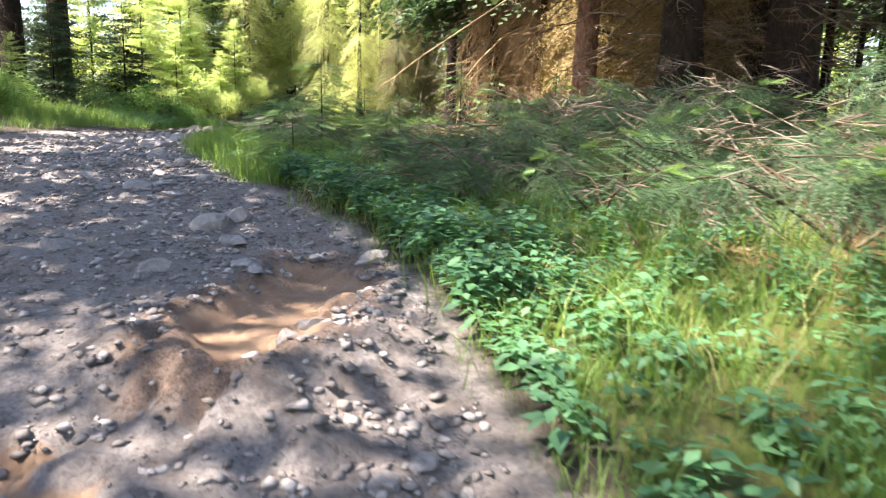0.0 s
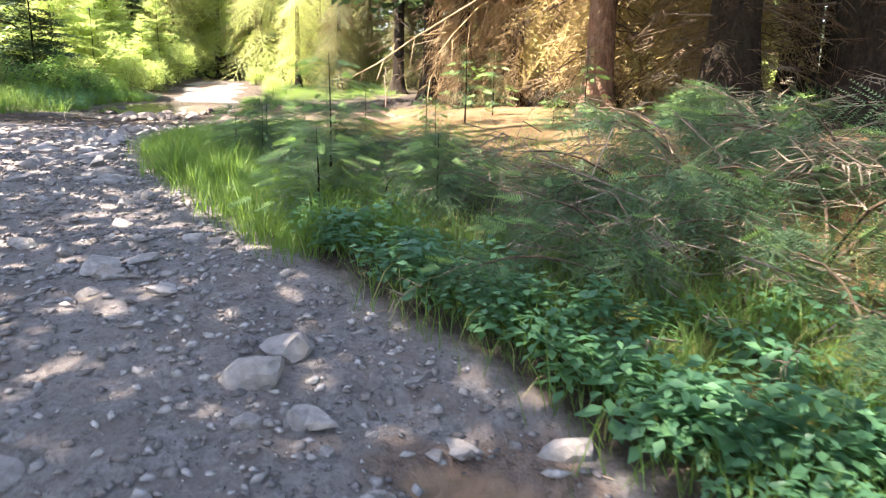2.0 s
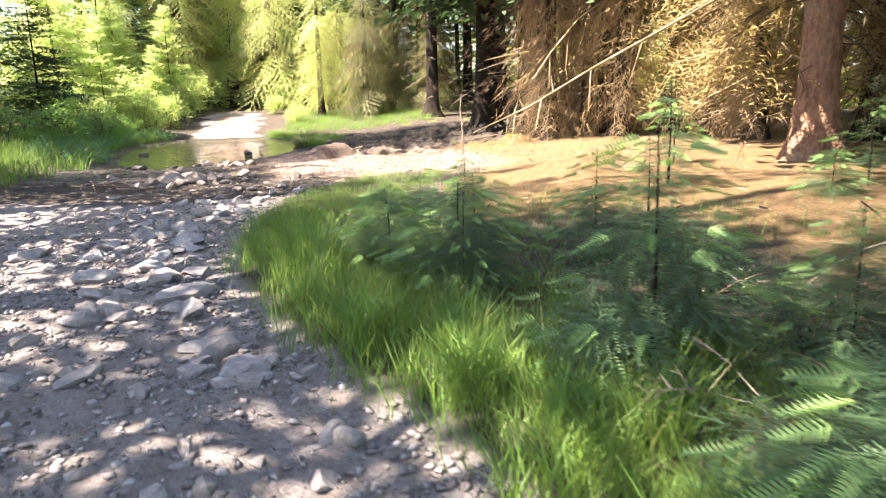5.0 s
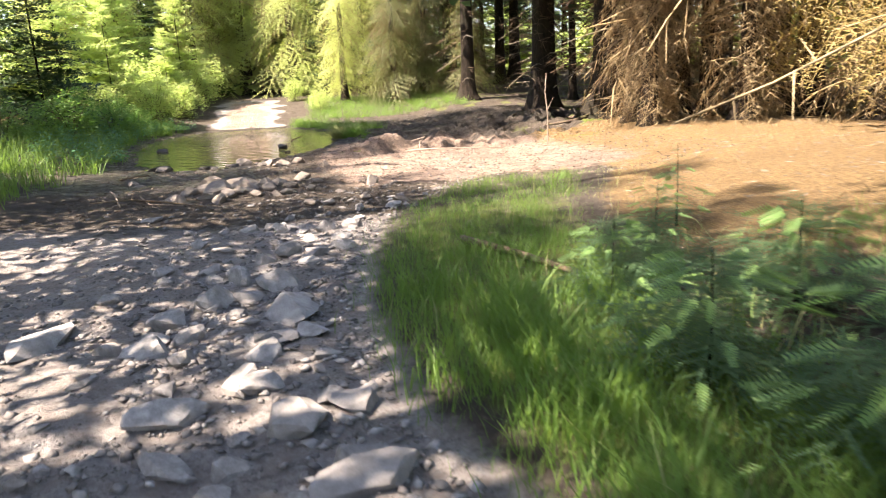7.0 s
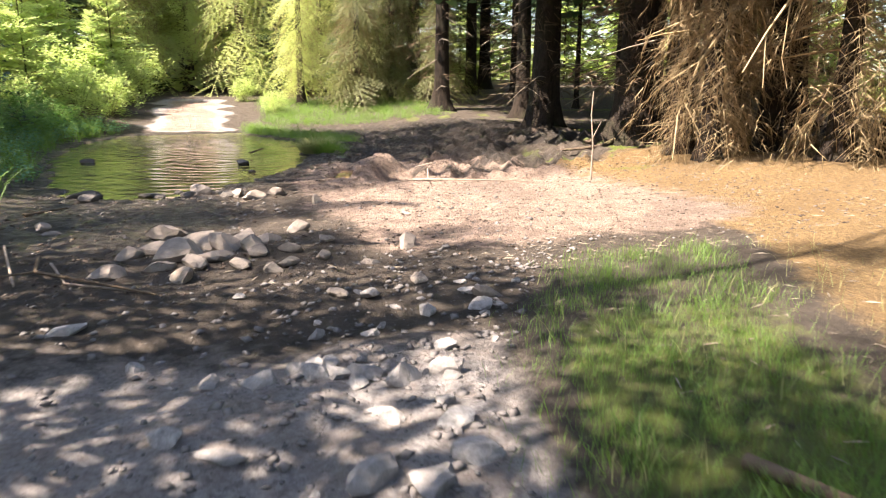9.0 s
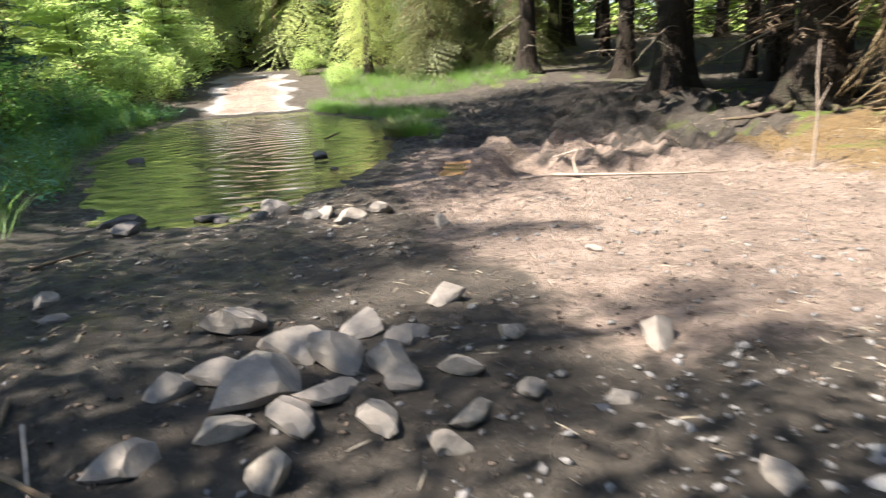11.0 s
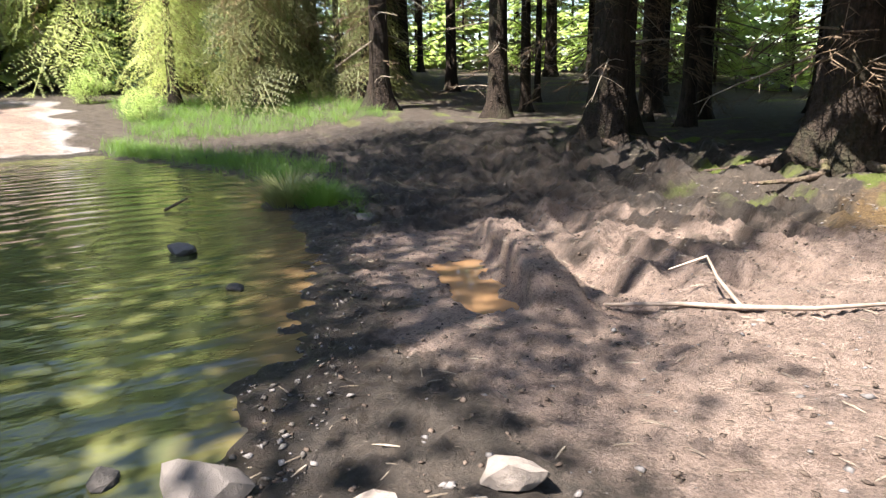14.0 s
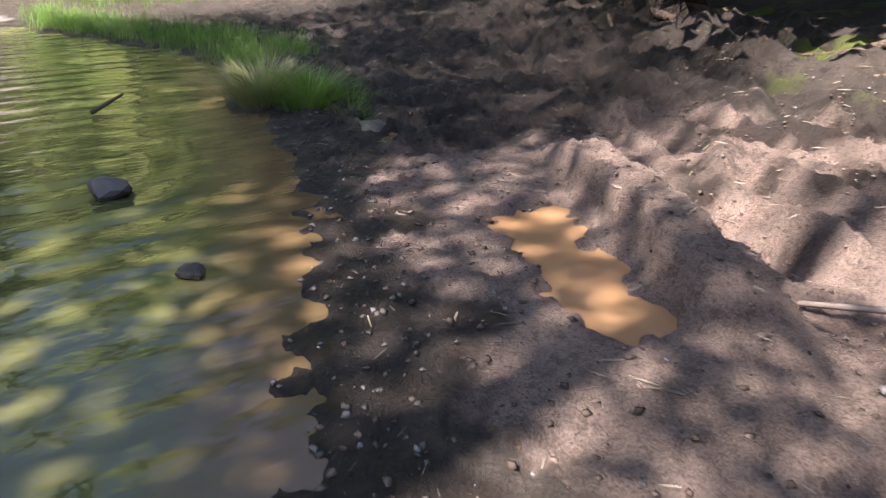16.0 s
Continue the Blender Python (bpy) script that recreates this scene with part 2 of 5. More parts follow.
def mesh_of(name, V, T, mats, index=None, smooth=False):
    """A mesh from an array of points and an array of triangles or quads."""
    me = bpy.data.meshes.new(name)
    V, T = np.asarray(V, np.float32), np.asarray(T, np.int32)
    k = T.shape[1]
    me.vertices.add(len(V)), me.loops.add(T.size), me.polygons.add(len(T))
    me.vertices.foreach_set("co", V.ravel())
    me.loops.foreach_set("vertex_index", T.ravel())
    me.polygons.foreach_set("loop_start", np.arange(0, T.size, k, dtype=np.int32))
    for m in mats if isinstance(mats, (list, tuple)) else [mats]:
        me.materials.append(m)
    if index is not None:
        me.polygons.foreach_set("material_index", np.asarray(index, np.int32))
    if smooth:
        me.polygons.foreach_set("use_smooth", np.ones(len(T), bool))
    me.update()
    me.validate()
    return me


def part(name, me, parent=None, label=""):
    ob = new(name, me)
    if parent:
        ob.parent = parent
    if name in ("deadwood", "crown", "leaves", "grass_tuft", "fresh_growth", "branchwork"):
        tagged(ob, kind="stuff")
    return tagged(ob, label) if label else ob


def thing(name, label, category, group="", kind="", at=(0, 0, 0), turn=0.0, size=1.0):
    ob = new(name)
    ob.empty_display_size = 0.2
    ob.matrix_basis = pose(*at, 0, 0, turn) @ Matrix.Scale(size, 4)
    return tagged(ob, label, category, group, kind)


def spin(yaw, pitch, roll):
    """Rotation matrices: roll about X, then pitch (X towards Z), then yaw about Z."""
    cy, sy, cp, sp, cr, sr = np.cos(yaw), np.sin(yaw), np.cos(pitch), np.sin(pitch), np.cos(roll), np.sin(roll)
    R = np.empty((len(yaw), 3, 3))
    R[:, 0] = np.stack([cy * cp, -sy * cr - cy * sp * sr, sy * sr - cy * sp * cr], 1)
    R[:, 1] = np.stack([sy * cp, cy * cr - sy * sp * sr, -cy * sr - sy * sp * cr], 1)
    R[:, 2] = np.stack([sp, cp * sr, cp * cr], 1)
    return R


def strew(base, R, size, at):
    """Many copies of a base (points, faces), turned, sized and moved, as one set of points and faces."""
    bv, bf = base
    V = np.einsum("nij,vj->nvi", R, bv) * np.asarray(size)[:, None, None] + np.asarray(at)[:, None, :]
    F = bf[None] + (np.arange(len(at)) * len(bv))[:, None, None]
    return V.reshape(-1, 3), F.reshape(-1, bf.shape[1])


def merge(*sets):
    V, F, n = [], [], 0
    for v, f in sets:
        V.append(v), F.append(f + n)
        n += len(v)
    return np.concatenate(V), np.concatenate(F)


def tube(points, radii, sides=6):
    """A tapered tube along a line of points, as quads."""
    P = np.asarray(points, float)
    d = np.gradient(P, axis=0)
    d /= np.linalg.norm(d, axis=1)[:, None] + 1e-9
    ref = np.where(np.abs(d[:, 2:3]) > 0.9, [[1.0, 0, 0]], [[0, 0, 1.0]])
    a = np.cross(d, ref)
    a /= np.linalg.norm(a, axis=1)[:, None] + 1e-9
    b = np.cross(d, a)
    t = np.linspace(0, 2 * np.pi, sides, endpoint=False)
    V = P[:, None] + np.asarray(radii)[:, None, None] * (np.cos(t)[None, :, None] * a[:, None] + np.sin(t)[None, :, None] * b[:, None])
    n = len(P)
    i, j = np.meshgrid(np.arange(n - 1), np.arange(sides), indexing="ij")
    q = np.stack([i * sides + j, i * sides + (j + 1) % sides, (i + 1) * sides + (j + 1) % sides, (i + 1) * sides + j], -1).reshape(-1, 4)
    return V.reshape(-1, 3), q


def smooth01(a, b, x):
    t = np.clip((x - a) / (b - a), 0, 1)
    return t * t * (3 - 2 * t)


# ---- the lie of the land ----
PROFILE_Y = (-60, -6, -2, 2, 6, 10, 14, 18, 22, 36, 45, 60, 120, 900)
PROFILE_Z = (-3.0, -1.8, -1.38, -0.68, -0.23, -0.07, 0.05, 0.1, 0.03, 0.03, 1.05, 1.7, 2.5, 3.0)
EDGE_Y = (-60, -2, 3.4, 4.45, 5.6, 6.6, 8.1, 9.7, 11, 12.6, 14, 15, 16.5, 17.4, 30)
EDGE_X = (7.0, 4.3, 3.57, 3.31, 2.68, 2.2, 1.65, 1.0, 0.52, 0.48, 0.7, 1.1, 2.0, 3.2, 3.2)
POOL = np.array([(-2.5, 22.3), (-1.8, 21.75), (-1.1, 21.55), (-0.5, 22.2), (0.0, 23.0), (0.45, 23.8), (0.85, 24.7), (1.15, 25.6), (1.5, 27.0), (1.85, 28.8),
                 (2.1, 30.5), (1.3, 33.2), (0.3, 36.2), (-1.9, 36.0), (-3.3, 35.2), (-4.0, 32.0), (-3.8, 28.0), (-3.4, 25.5), (-2.9, 23.6)])
PUDDLE = np.array([(1.85, 24.45), (2.12, 24.3), (1.9, 23.5), (1.62, 22.9), (1.35, 23.0), (1.4, 23.6)])
SILT_POOL = np.array([(2.72, 2.4), (3.0, 2.75), (3.2, 3.5), (3.15, 4.1), (2.8, 4.15), (2.7, 3.6), (2.45, 3.0), (2.5, 2.5)])
SILT_POOL_2 = np.array([(2.4, 1.95), (2.2, 2.1), (1.9, 1.9), (1.9, 1.2), (2.4, 1.2), (2.5, 1.6)])


def outside(poly, x, y):
    """Distance to a polygon's edge, negative inside."""
    best = np.full(x.shape, 1e9)
    inside = np.zeros(x.shape, bool)
    for (ax, ay), (bx, by) in zip(poly, np.roll(poly, -1, 0)):
        ex, ey = bx - ax, by - ay
        t = np.clip(((x - ax) * ex + (y - ay) * ey) / (ex * ex + ey * ey), 0, 1)
        best = np.minimum(best, np.hypot(x - ax - t * ex, y - ay - t * ey))
        inside ^= ((ay > y) != (by > y)) & (x < ex * (y - ay) / (ey if abs(ey) > 1e-9 else 1e-9) + ax)
    return np.where(inside, -best, best)


def wavy(x, y, s, seed):
    """Cheap smooth noise about 0, of size s metres."""
    r = np.random.default_rng(seed)
    z = np.zeros(np.shape(x))
    for k in range(7):
        a, f, p = r.uniform(0, 6.28), r.uniform(0.7, 1.9) * 2 * np.pi / s, r.uniform(0, 6.28)
        z = z + np.sin(f * (x * np.cos(a) + y * np.sin(a)) + p + 1.3 * np.sin(0.6 * f * (y * np.cos(a) - x * np.sin(a)) + 2 * p))
    return z / 7


def land(x, y):
    x, y = np.asarray(x, float), np.asarray(y, float)
    base = np.interp(y, PROFILE_Y, PROFILE_Z)
    xr = np.interp(y, EDGE_Y, EDGE_X)
    z = base + (0.38 + 0.3 * smooth01(11, 6, y)) * smooth01(1.2, 6.0, x - np.minimum(xr, 2.6)) + 0.06 * smooth01(-0.2, 0.4, x - xr) * smooth01(17.5, 16, y)
    z = z + 0.35 * smooth01(-3.2, -6.5, x) + 0.05 * smooth01(-2.6, -3.2, x)
    d = outside(POOL, x, y) + 0.25 * wavy(x, y, 1.1, 3) + 0.2 * wavy(x, y, 0.5, 4) + 0.08 * wavy(x, y, 0.2, 7)
    flat = smooth01(0.0, 1.6, d)
    z = np.where(y > 18, z * flat + 0.03 * (1 - flat), z)
    z = z + np.where(d < 0.25, -0.32 * smooth01(0.15, -0.9, d), 0)
    rough = 0.1 + 0.9 * smooth01(-0.05, 0.4, d)
    track = smooth01(0.3, -0.4, x - xr) * smooth01(-3.4, -2.4, x) * smooth01(23, 20, y)
    z = z + rough * (0.05 * wavy(x, y, 2.3, 5) + 0.018 * wavy(x, y, 0.62, 6) + 0.012 * wavy(x, y, 0.27, 8) + 0.006 * wavy(x, y, 0.13, 9)) * (0.6 + 0.6 * track)
    churn = smooth01(0.2, 0.8, d) * smooth01(24.5, 27, y) * smooth01(38, 34, y) * smooth01(1.0, 2.2, x) * smooth01(10, 7.5, x)
    z = z + churn * (0.42 * (0.22 - np.abs(wavy(x * 0.7, y * 1.3, 1.5, 24))) + 0.16 * (0.2 - np.abs(wavy(x, y, 0.6, 25))) + 0.03 * wavy(x, y, 0.3, 26))
    clods = smooth01(0.05, 0.4, d) * smooth01(20, 22, y) * smooth01(32, 29, y) * smooth01(-1, 0.2, x)
    z = z + clods * (0.05 * np.abs(wavy(x, y, 0.24, 18)) + 0.026 * wavy(x, y, 0.16, 19) + 0.03 * np.minimum(wavy(x, y, 0.5, 20), 0))
    # the worn mud bank beside the pool: a ridge with a steep face, furrows behind it
    ux, uy = 0.42, 0.907
    s = (x - 2.02) * uy - (y - 23.5) * ux
    a = (x - 2.02) * ux + (y - 23.5) * uy
    s = s + 0.06 * wavy(a, a * 0 + 2, 0.5, 12) + 0.02 * wavy(a, a * 0 + 5, 0.13, 13)
    ends = smooth01(-1.0, -0.5, a) * smooth01(1.9, 1.0, a)
    z = z + ends * (0.25 * smooth01(-0.13, -0.04, s) * (1 - smooth01(0.15, 0.45, s)) - 0.12 * smooth01(0.3, 0.55, s) * smooth01(1.0, 0.65, s))
    back = smooth01(0.35, 0.8, s) * smooth01(-1.2, 0.3, a) * smooth01(9, 6, a) * smooth01(5.5, 3.5, s)
    z = z + back * (0.23 * (0.3 - 2.0 * np.abs(wavy(s * 1.3, a * 0.5, 2.0, 15))) + 0.14 * (0.2 - np.abs(wavy(s * 1.6, a * 0.5, 0.9, 14))) + 0.09 * wavy(s, a * 0.6, 0.9, 16) + 0.035 * wavy(x, y, 0.35, 17))
    for poly, level in ((PUDDLE, 0.0), (SILT_POOL, -0.53), (SILT_POOL_2, -0.76)):
        q = outside(poly, x, y) + 0.21 * wavy(x, y, 0.5, 21) + 0.12 * wavy(x, y, 0.22, 22)
        near, bed = smooth01(0.6, 0.12, q), level + 0.055 - 0.12 * smooth01(0.14, -0.14, q) + 0.012 * wavy(x, y, 0.3, 23)
        z = z + near * (bed - z) * (1.0 if level else smooth01(-0.02, -0.14, s))
    return z


def up(x, y):
    return float(land(np.array([x]), np.array([y]))[0])


def grid_lines(knots):
    out = []
    for a, b, step in knots:
        out += list(np.arange(a, b - 1e-6, step))
    return np.array(out + [knots[-1][1]])


GX = grid_lines([(-900, -100, 100), (-100, -30, 10), (-30, -8, 1.5), (-8, -4, 0.25), (-4, -0.5, 0.07), (-0.5, 4.5, 0.04), (4.5, 8, 0.08), (8, 12, 0.25), (12, 40, 1.5), (40, 100, 10), (100, 900, 100)])
GY = grid_lines([(-900, -100, 100), (-100, -20, 10), (-20, 0, 1.0), (0, 21.5, 0.07), (21.5, 26.7, 0.04), (26.7, 34, 0.08), (34, 48, 0.14), (48, 70, 1.5), (70, 120, 10), (120, 900, 100)])
gx, gy = np.meshgrid(GX, GY)
gz = land(gx, gy)
nx, ny = len(GX), len(GY)
ii, jj = np.meshgrid(np.arange(ny - 1), np.arange(nx - 1), indexing="ij")
quads = np.stack([ii * nx + jj, ii * nx + jj + 1, (ii + 1) * nx + jj + 1, (ii + 1) * nx + jj], -1).reshape(-1, 4)
ground_mesh = mesh_of("ground", np.stack([gx, gy, gz], -1).reshape(-1, 3), quads, GROUND, smooth=True)
x, y = gx.ravel(), gy.ravel()
xr = np.interp(y, EDGE_Y, EDGE_X)
dp = outside(POOL, x, y)
gravel = smooth01(0.35, -0.25, x - xr) * smooth01(-3.4, -2.5, x) * smooth01(16.8, 13.8, y + 0.3 * wavy(x, y, 2.0, 39) + 0.2 * x)
# far gravel stops early; dark soil beyond paints the shaded end of the track
gravel = np.maximum(gravel, smooth01(36.0, 37, y) * smooth01(46, 43, y) * smooth01(1.9, 0.8, np.abs(x + 1.3 + 0.7 * wavy(x, y, 3, 36))))
sand = smooth01(0.0, 1.2, x + 0.5 * wavy(x, y, 2.0, 31) - 0.1) * smooth01(16.8, 18.2, y) * smooth01(6.5, 4.0, x) * smooth01(28.5, 23, y)
# far sand stops there too, for the same painted shade
sand = np.maximum(sand, smooth01(36, 37, y) * smooth01(45.5, 43, y) * smooth01(1.5, 0.5, np.abs(x + 1.3 + 0.5 * wavy(x, y, 3, 37))) * 0.7)
sand = np.maximum(sand, 0.75 * smooth01(0.45, 0.05, outside(SILT_POOL, x, y)))
# litter gives way to dark soil, painting shade under young spruces and forest
litter = smooth01(1.6, 2.8, x - np.minimum(xr, 2.6)) * smooth01(24, 19.5, y) * (1 - 0.85 * smooth01(13.0, 11.0, y) * smooth01(8, 6.5, x)) + smooth01(3.6, 5.5, x) * smooth01(23.5, 20.5, y - 0.2 * x) * 0.8 + smooth01(-5, -8, x) * 0.6
wet = np.maximum(smooth01(0.9, 0.05, dp + 0.5 * wavy(x, y, 0.9, 42)), smooth01(1.1, 0.3, np.abs(outside(PUDDLE, x, y) - 0.2)) * 0.35)
# black churned mud, its tone also standing in for missing tree shade
wet = np.maximum(wet, smooth01(24.5, 26.5, y) * smooth01(1.0, 2.0, x) * smooth01(10.0, 7.0, x) * smooth01(38, 35, y) * (0.92 + 0.5 * wavy(x, y, 1.2, 38)))
# left foreground: tree shade painted in by darkening the earth
wet = np.maximum(wet, 0.72 * smooth01(17.0, 19.0, y) * smooth01(0.3, -0.8, x) * smooth01(-4.5, -3, x) * smooth01(24, 22.5, y))
# dark patches behind the ridge, painted for its dappled shade
wet = np.maximum(wet, smooth01(2.3, 2.9, x) * smooth01(7.0, 5.5, x) * smooth01(22.4, 23.4, y) * smooth01(28, 26, y) * (0.47 + 0.75 * wavy(x * 0.6, y * 1.4, 1.0, 44)))
moss = 0.5 * smooth01(0.2, 0.6, wavy(x, y, 1.7, 33) + 0.25) * smooth01(4.5, 6.0, x) * smooth01(18, 22, y) + 0.55 * smooth01(17.0, 14.5, y) * smooth01(0, 0.4, x - xr) * smooth01(2.4, 1.4, x - xr)
puddled = np.maximum(smooth01(0.16, -0.12, outside(SILT_POOL, x, y) + 0.25 * wavy(x, y, 0.5, 21)), smooth01(0.16, -0.12, outside(SILT_POOL_2, x, y) + 0.25 * wavy(x, y, 0.5, 21)))
for mx, my, mr in ((7.2, 25.6, 0.9), (8.4, 27.5, 0.7), (6.9, 28.9, 0.6), (7.3, 23.6, 0.6)):
    moss = np.maximum(moss, 0.9 * smooth01(mr, 0.3 * mr, np.hypot(x - mx, (y - my) * 1.3) + 0.35 * wavy(x, y, 0.7, 43)))
for nm, cols in (("cover", (gravel, np.clip(litter, 0, 1), wet)), ("cover2", (np.clip(moss, 0, 1), np.clip(sand, 0, 1), puddled))):
    at = ground_mesh.attributes.new(nm, "FLOAT_COLOR", "POINT")
    at.data.foreach_set("color", np.stack([*cols, np.ones_like(x)], -1).astype(np.float32).ravel())
tagged(part("ground", ground_mesh), "stony brown forest ground with mud and needle litter", "ground", kind="structure")


def sheet(name, poly, z, grow, mat, label):
    c = poly.mean(0)
    p = c + (poly - c) * grow
    n = len(p)
    V = np.concatenate([np.column_stack([p, np.full(n, z)]), [[c[0], c[1], z]]])
    T = np.array([(i, (i + 1) % n, n) for i in range(n)])
    return tagged(part(name, mesh_of(name, V, T, mat)), label, "water", kind="structure")


wx, wy = np.meshgrid(np.arange(-5.4, 3.6, 0.2), np.arange(20.6, 37.8, 0.2))
wi, wj = np.meshgrid(np.arange(wx.shape[0] - 1), np.arange(wx.shape[1] - 1), indexing="ij")
wc = wx.shape[1]
wq = np.stack([wi * wc + wj, wi * wc + wj + 1, (wi + 1) * wc + wj + 1, (wi + 1) * wc + wj], -1).reshape(-1, 4)
wd = outside(POOL, wx.ravel(), wy.ravel())
wq = wq[np.all(wd[wq] < 1.0, 1)]
pool_mesh = mesh_of("water", np.column_stack([wx.ravel(), wy.ravel(), 0 * wx.ravel()]), wq, POOL_WATER, smooth=True)
shallow = smooth01(-1.15, -0.05, wd) * smooth01(-1.5, 0.3, wx.ravel()) * smooth01(33, 29, wy.ravel())
at = pool_mesh.attributes.new("cover", "FLOAT_COLOR", "POINT")
at.data.foreach_set("color", np.column_stack([shallow, shallow, shallow, np.ones_like(shallow)]).astype(np.float32).ravel())
tagged(part("water", pool_mesh), "murky green-brown pool lying across the forest track", "water", kind="structure")
sheet("water_puddle", PUDDLE, 0.0, 1.4, PUDDLE_WATER, "shallow orange silty puddle below a mud bank")

# ---- plants: their small pieces ----


def needle_twig(pairs=9, length=1.0, needle=0.22, width=0.03, single=False):
    """A twig along +X with needles to both sides, as triangles."""
    V, T = [], []
    for k in range(pairs):
        t = (k + 0.5) / pairs
        for s in (-1, 1):
            for lift in ((0.35, -0.15)[(k + (s > 0)) % 2],) if single else (0.35, -0.1):
                n = len(V)
                ln = needle * (1 - 0.55 * t)
                V += [(t * length - width, 0, 0), (t * length + width, 0, 0), (t * length + 0.55 * ln, s * ln * 0.85, lift * ln)]
                T.append((n, n + 1, n + 2))
    return np.array(V), np.array(T)


def bough(side=7, droop=0.25, twig=None):
    """A flat conifer bough along +X, 1 m long: side twigs shortening to the tip."""
    yaw, size, at, roll = [], [], [], []
    for k in range(side):
        t = (k + 0.6) / (side + 0.6)
        for s in (-1, 1):
            yaw.append(s * (0.95 - 0.25 * t)), size.append((0.5 * (1 - t) ** 0.7 + 0.1) * (0.85 + 0.3 * ((k * 7 + s) % 3) / 2))
            at.append((t, 0, -droop * t * t)), roll.append(0.25 * s)
    yaw.append(0), size.append(0.3), at.append((0.8, 0, -droop * 0.64)), roll.append(0)
    tw = strew(twig, spin(np.array(yaw), np.full(len(yaw), -droop * 0.7), np.array(roll)), np.array(size), np.array(at))
    stem_v = np.array([(0, -0.012, 0), (0, 0.012, 0), (0.5, 0, -droop * 0.25), (0.5, -0.008, -droop * 0.25), (0.5, 0.008, -droop * 0.25), (1, 0, -droop)])
    return merge(tw, (stem_v, np.array([(0, 1, 2), (3, 4, 5)])))


def bare_bough(r, side=8, droop=0.3, thin=1.0):
    """A dead bough along +X, 1 m long: a thin stem with bare twigs, as triangles."""
    V, T = [], []

    def strip(p, q, w):
        n = len(V)
        a, b = Vector(p), Vector(q)
        d = (b - a).normalized()
        s = d.cross(Vector((0.3, 0.2, 1))).normalized() * w * thin
        u = d.cross(s).normalized() * w * thin
        for e in (s, -0.5 * s + u, -0.5 * s - u):
            V.append(tuple(a + e))
        V.append(tuple(b))
        for i in range(3):
            T.append((n + i, n + (i + 1) % 3, n + 3))

    line = [(t, 0.06 * math.sin(5 * t + r.uniform(0, 3)), -droop * t * t) for t in (0, 0.35, 0.7, 1.05)]
    for k in range(3):
        strip(line[k], tuple(np.array(line[k + 1]) + 0.0), 0.010 - 0.0025 * k)
    for k in range(side):
        t = r.uniform(0.12, 0.95)
        p = (t, 0.0, -droop * t * t)
        s = r.choice([-1, 1])
        ln = r.uniform(0.15, 0.5) * (1.1 - 0.6 * t)
        q = (t + ln * 0.6, s * ln * 0.75, -droop * t * t - ln * r.uniform(0.0, 0.6))
        strip(p, q, 0.0055)
        for _ in range(1):
            m = np.array(p) * 0.5 + np.array(q) * 0.5
            strip(tuple(m), tuple(m + np.array((r.uniform(0.05, 0.15), r.uniform(-0.12, 0.12), -r.uniform(0.03, 0.16)))), 0.0035)
    return np.array(V), np.array(T)


LEAF = (np.array([(0, 0, 0), (0.45, 0.28, 0.06), (1, 0, -0.06), (0.45, -0.28, 0.06), (0.5, 0, -0.03)]),
        np.array([(0, 4, 1), (1, 4, 2), (0, 3, 4), (3, 2, 4)]))
SMALL_LEAF = (np.array([(0, 0, 0), (0.5, 0.3, 0.05), (1, 0, -0.05), (0.5, -0.3, 0.05)]), np.array([(0, 2, 1), (0, 3, 2)]))
FINE_BOUGH = bough(7, 0.22, needle_twig(8, 1, 0.17, 0.05, True))
WISPY_BOUGH = bough(6, 0.45, needle_twig(12, 1, 0.08, 0.019, False))
MID_BOUGH = bough(7, 0.3, needle_twig(4, 1, 0.24, 0.07, True))
FAR_BOUGH = bough(5, 0.3, needle_twig(2, 1, 0.32, 0.15, True))
OLIVE_BOUGH = bough(9, 0.7, needle_twig(12, 1, 0.12, 0.016, True))
GOLD_BOUGH = bough(8, 0.7, needle_twig(6, 1, 0.26, 0.012, True))
DEAD = [bare_bough(np.random.default_rng(40 + k), 7, 0.15 + 0.2 * k) for k in range(3)]
FINE_DEAD = [bare_bough(np.random.default_rng(50 + k), 15, 0.35 + 0.2 * k, 0.55) for k in range(3)]


def trunk_of(height, radius, seed, flare=1.0, sides=12):
    r = np.random.default_rng(seed)
    zs = np.concatenate([[-0.3, 0, 0.08, 0.2, 0.4, 0.8, 1.4], np.linspace(2.2, height, 10)])
    ang = np.linspace(0, 2 * np.pi, sides, endpoint=False)
    lean = r.uniform(-0.012, 0.012, 2)
    V = []
    roots = r.uniform(0, 6.28)
    for h in zs:
        rad = radius * (1 - 0.93 * max(h, 0) / height) + 0.01
        fl = flare * radius * math.exp(-max(h, 0) / (1.1 * radius + 0.05))
        for a in ang:
            lobes = 0.55 + 0.45 * math.cos(5 * (a - roots)) + 0.3 * math.cos(3 * a + seed)
            q = rad * (1 + 0.05 * r.uniform(-1, 1)) + fl * max(lobes, 0.1)
            V.append((q * math.cos(a) + lean[0] * h, q * math.sin(a) + lean[1] * h, h))
    n = len(zs)
    i, j = np.meshgrid(np.arange(n - 1), np.arange(sides), indexing="ij")
    q = np.stack([i * sides + j, i * sides + (j + 1) % sides, (i + 1) * sides + (j + 1) % sides, (i + 1) * sides + j], -1).reshape(-1, 4)
    return np.array(V), q


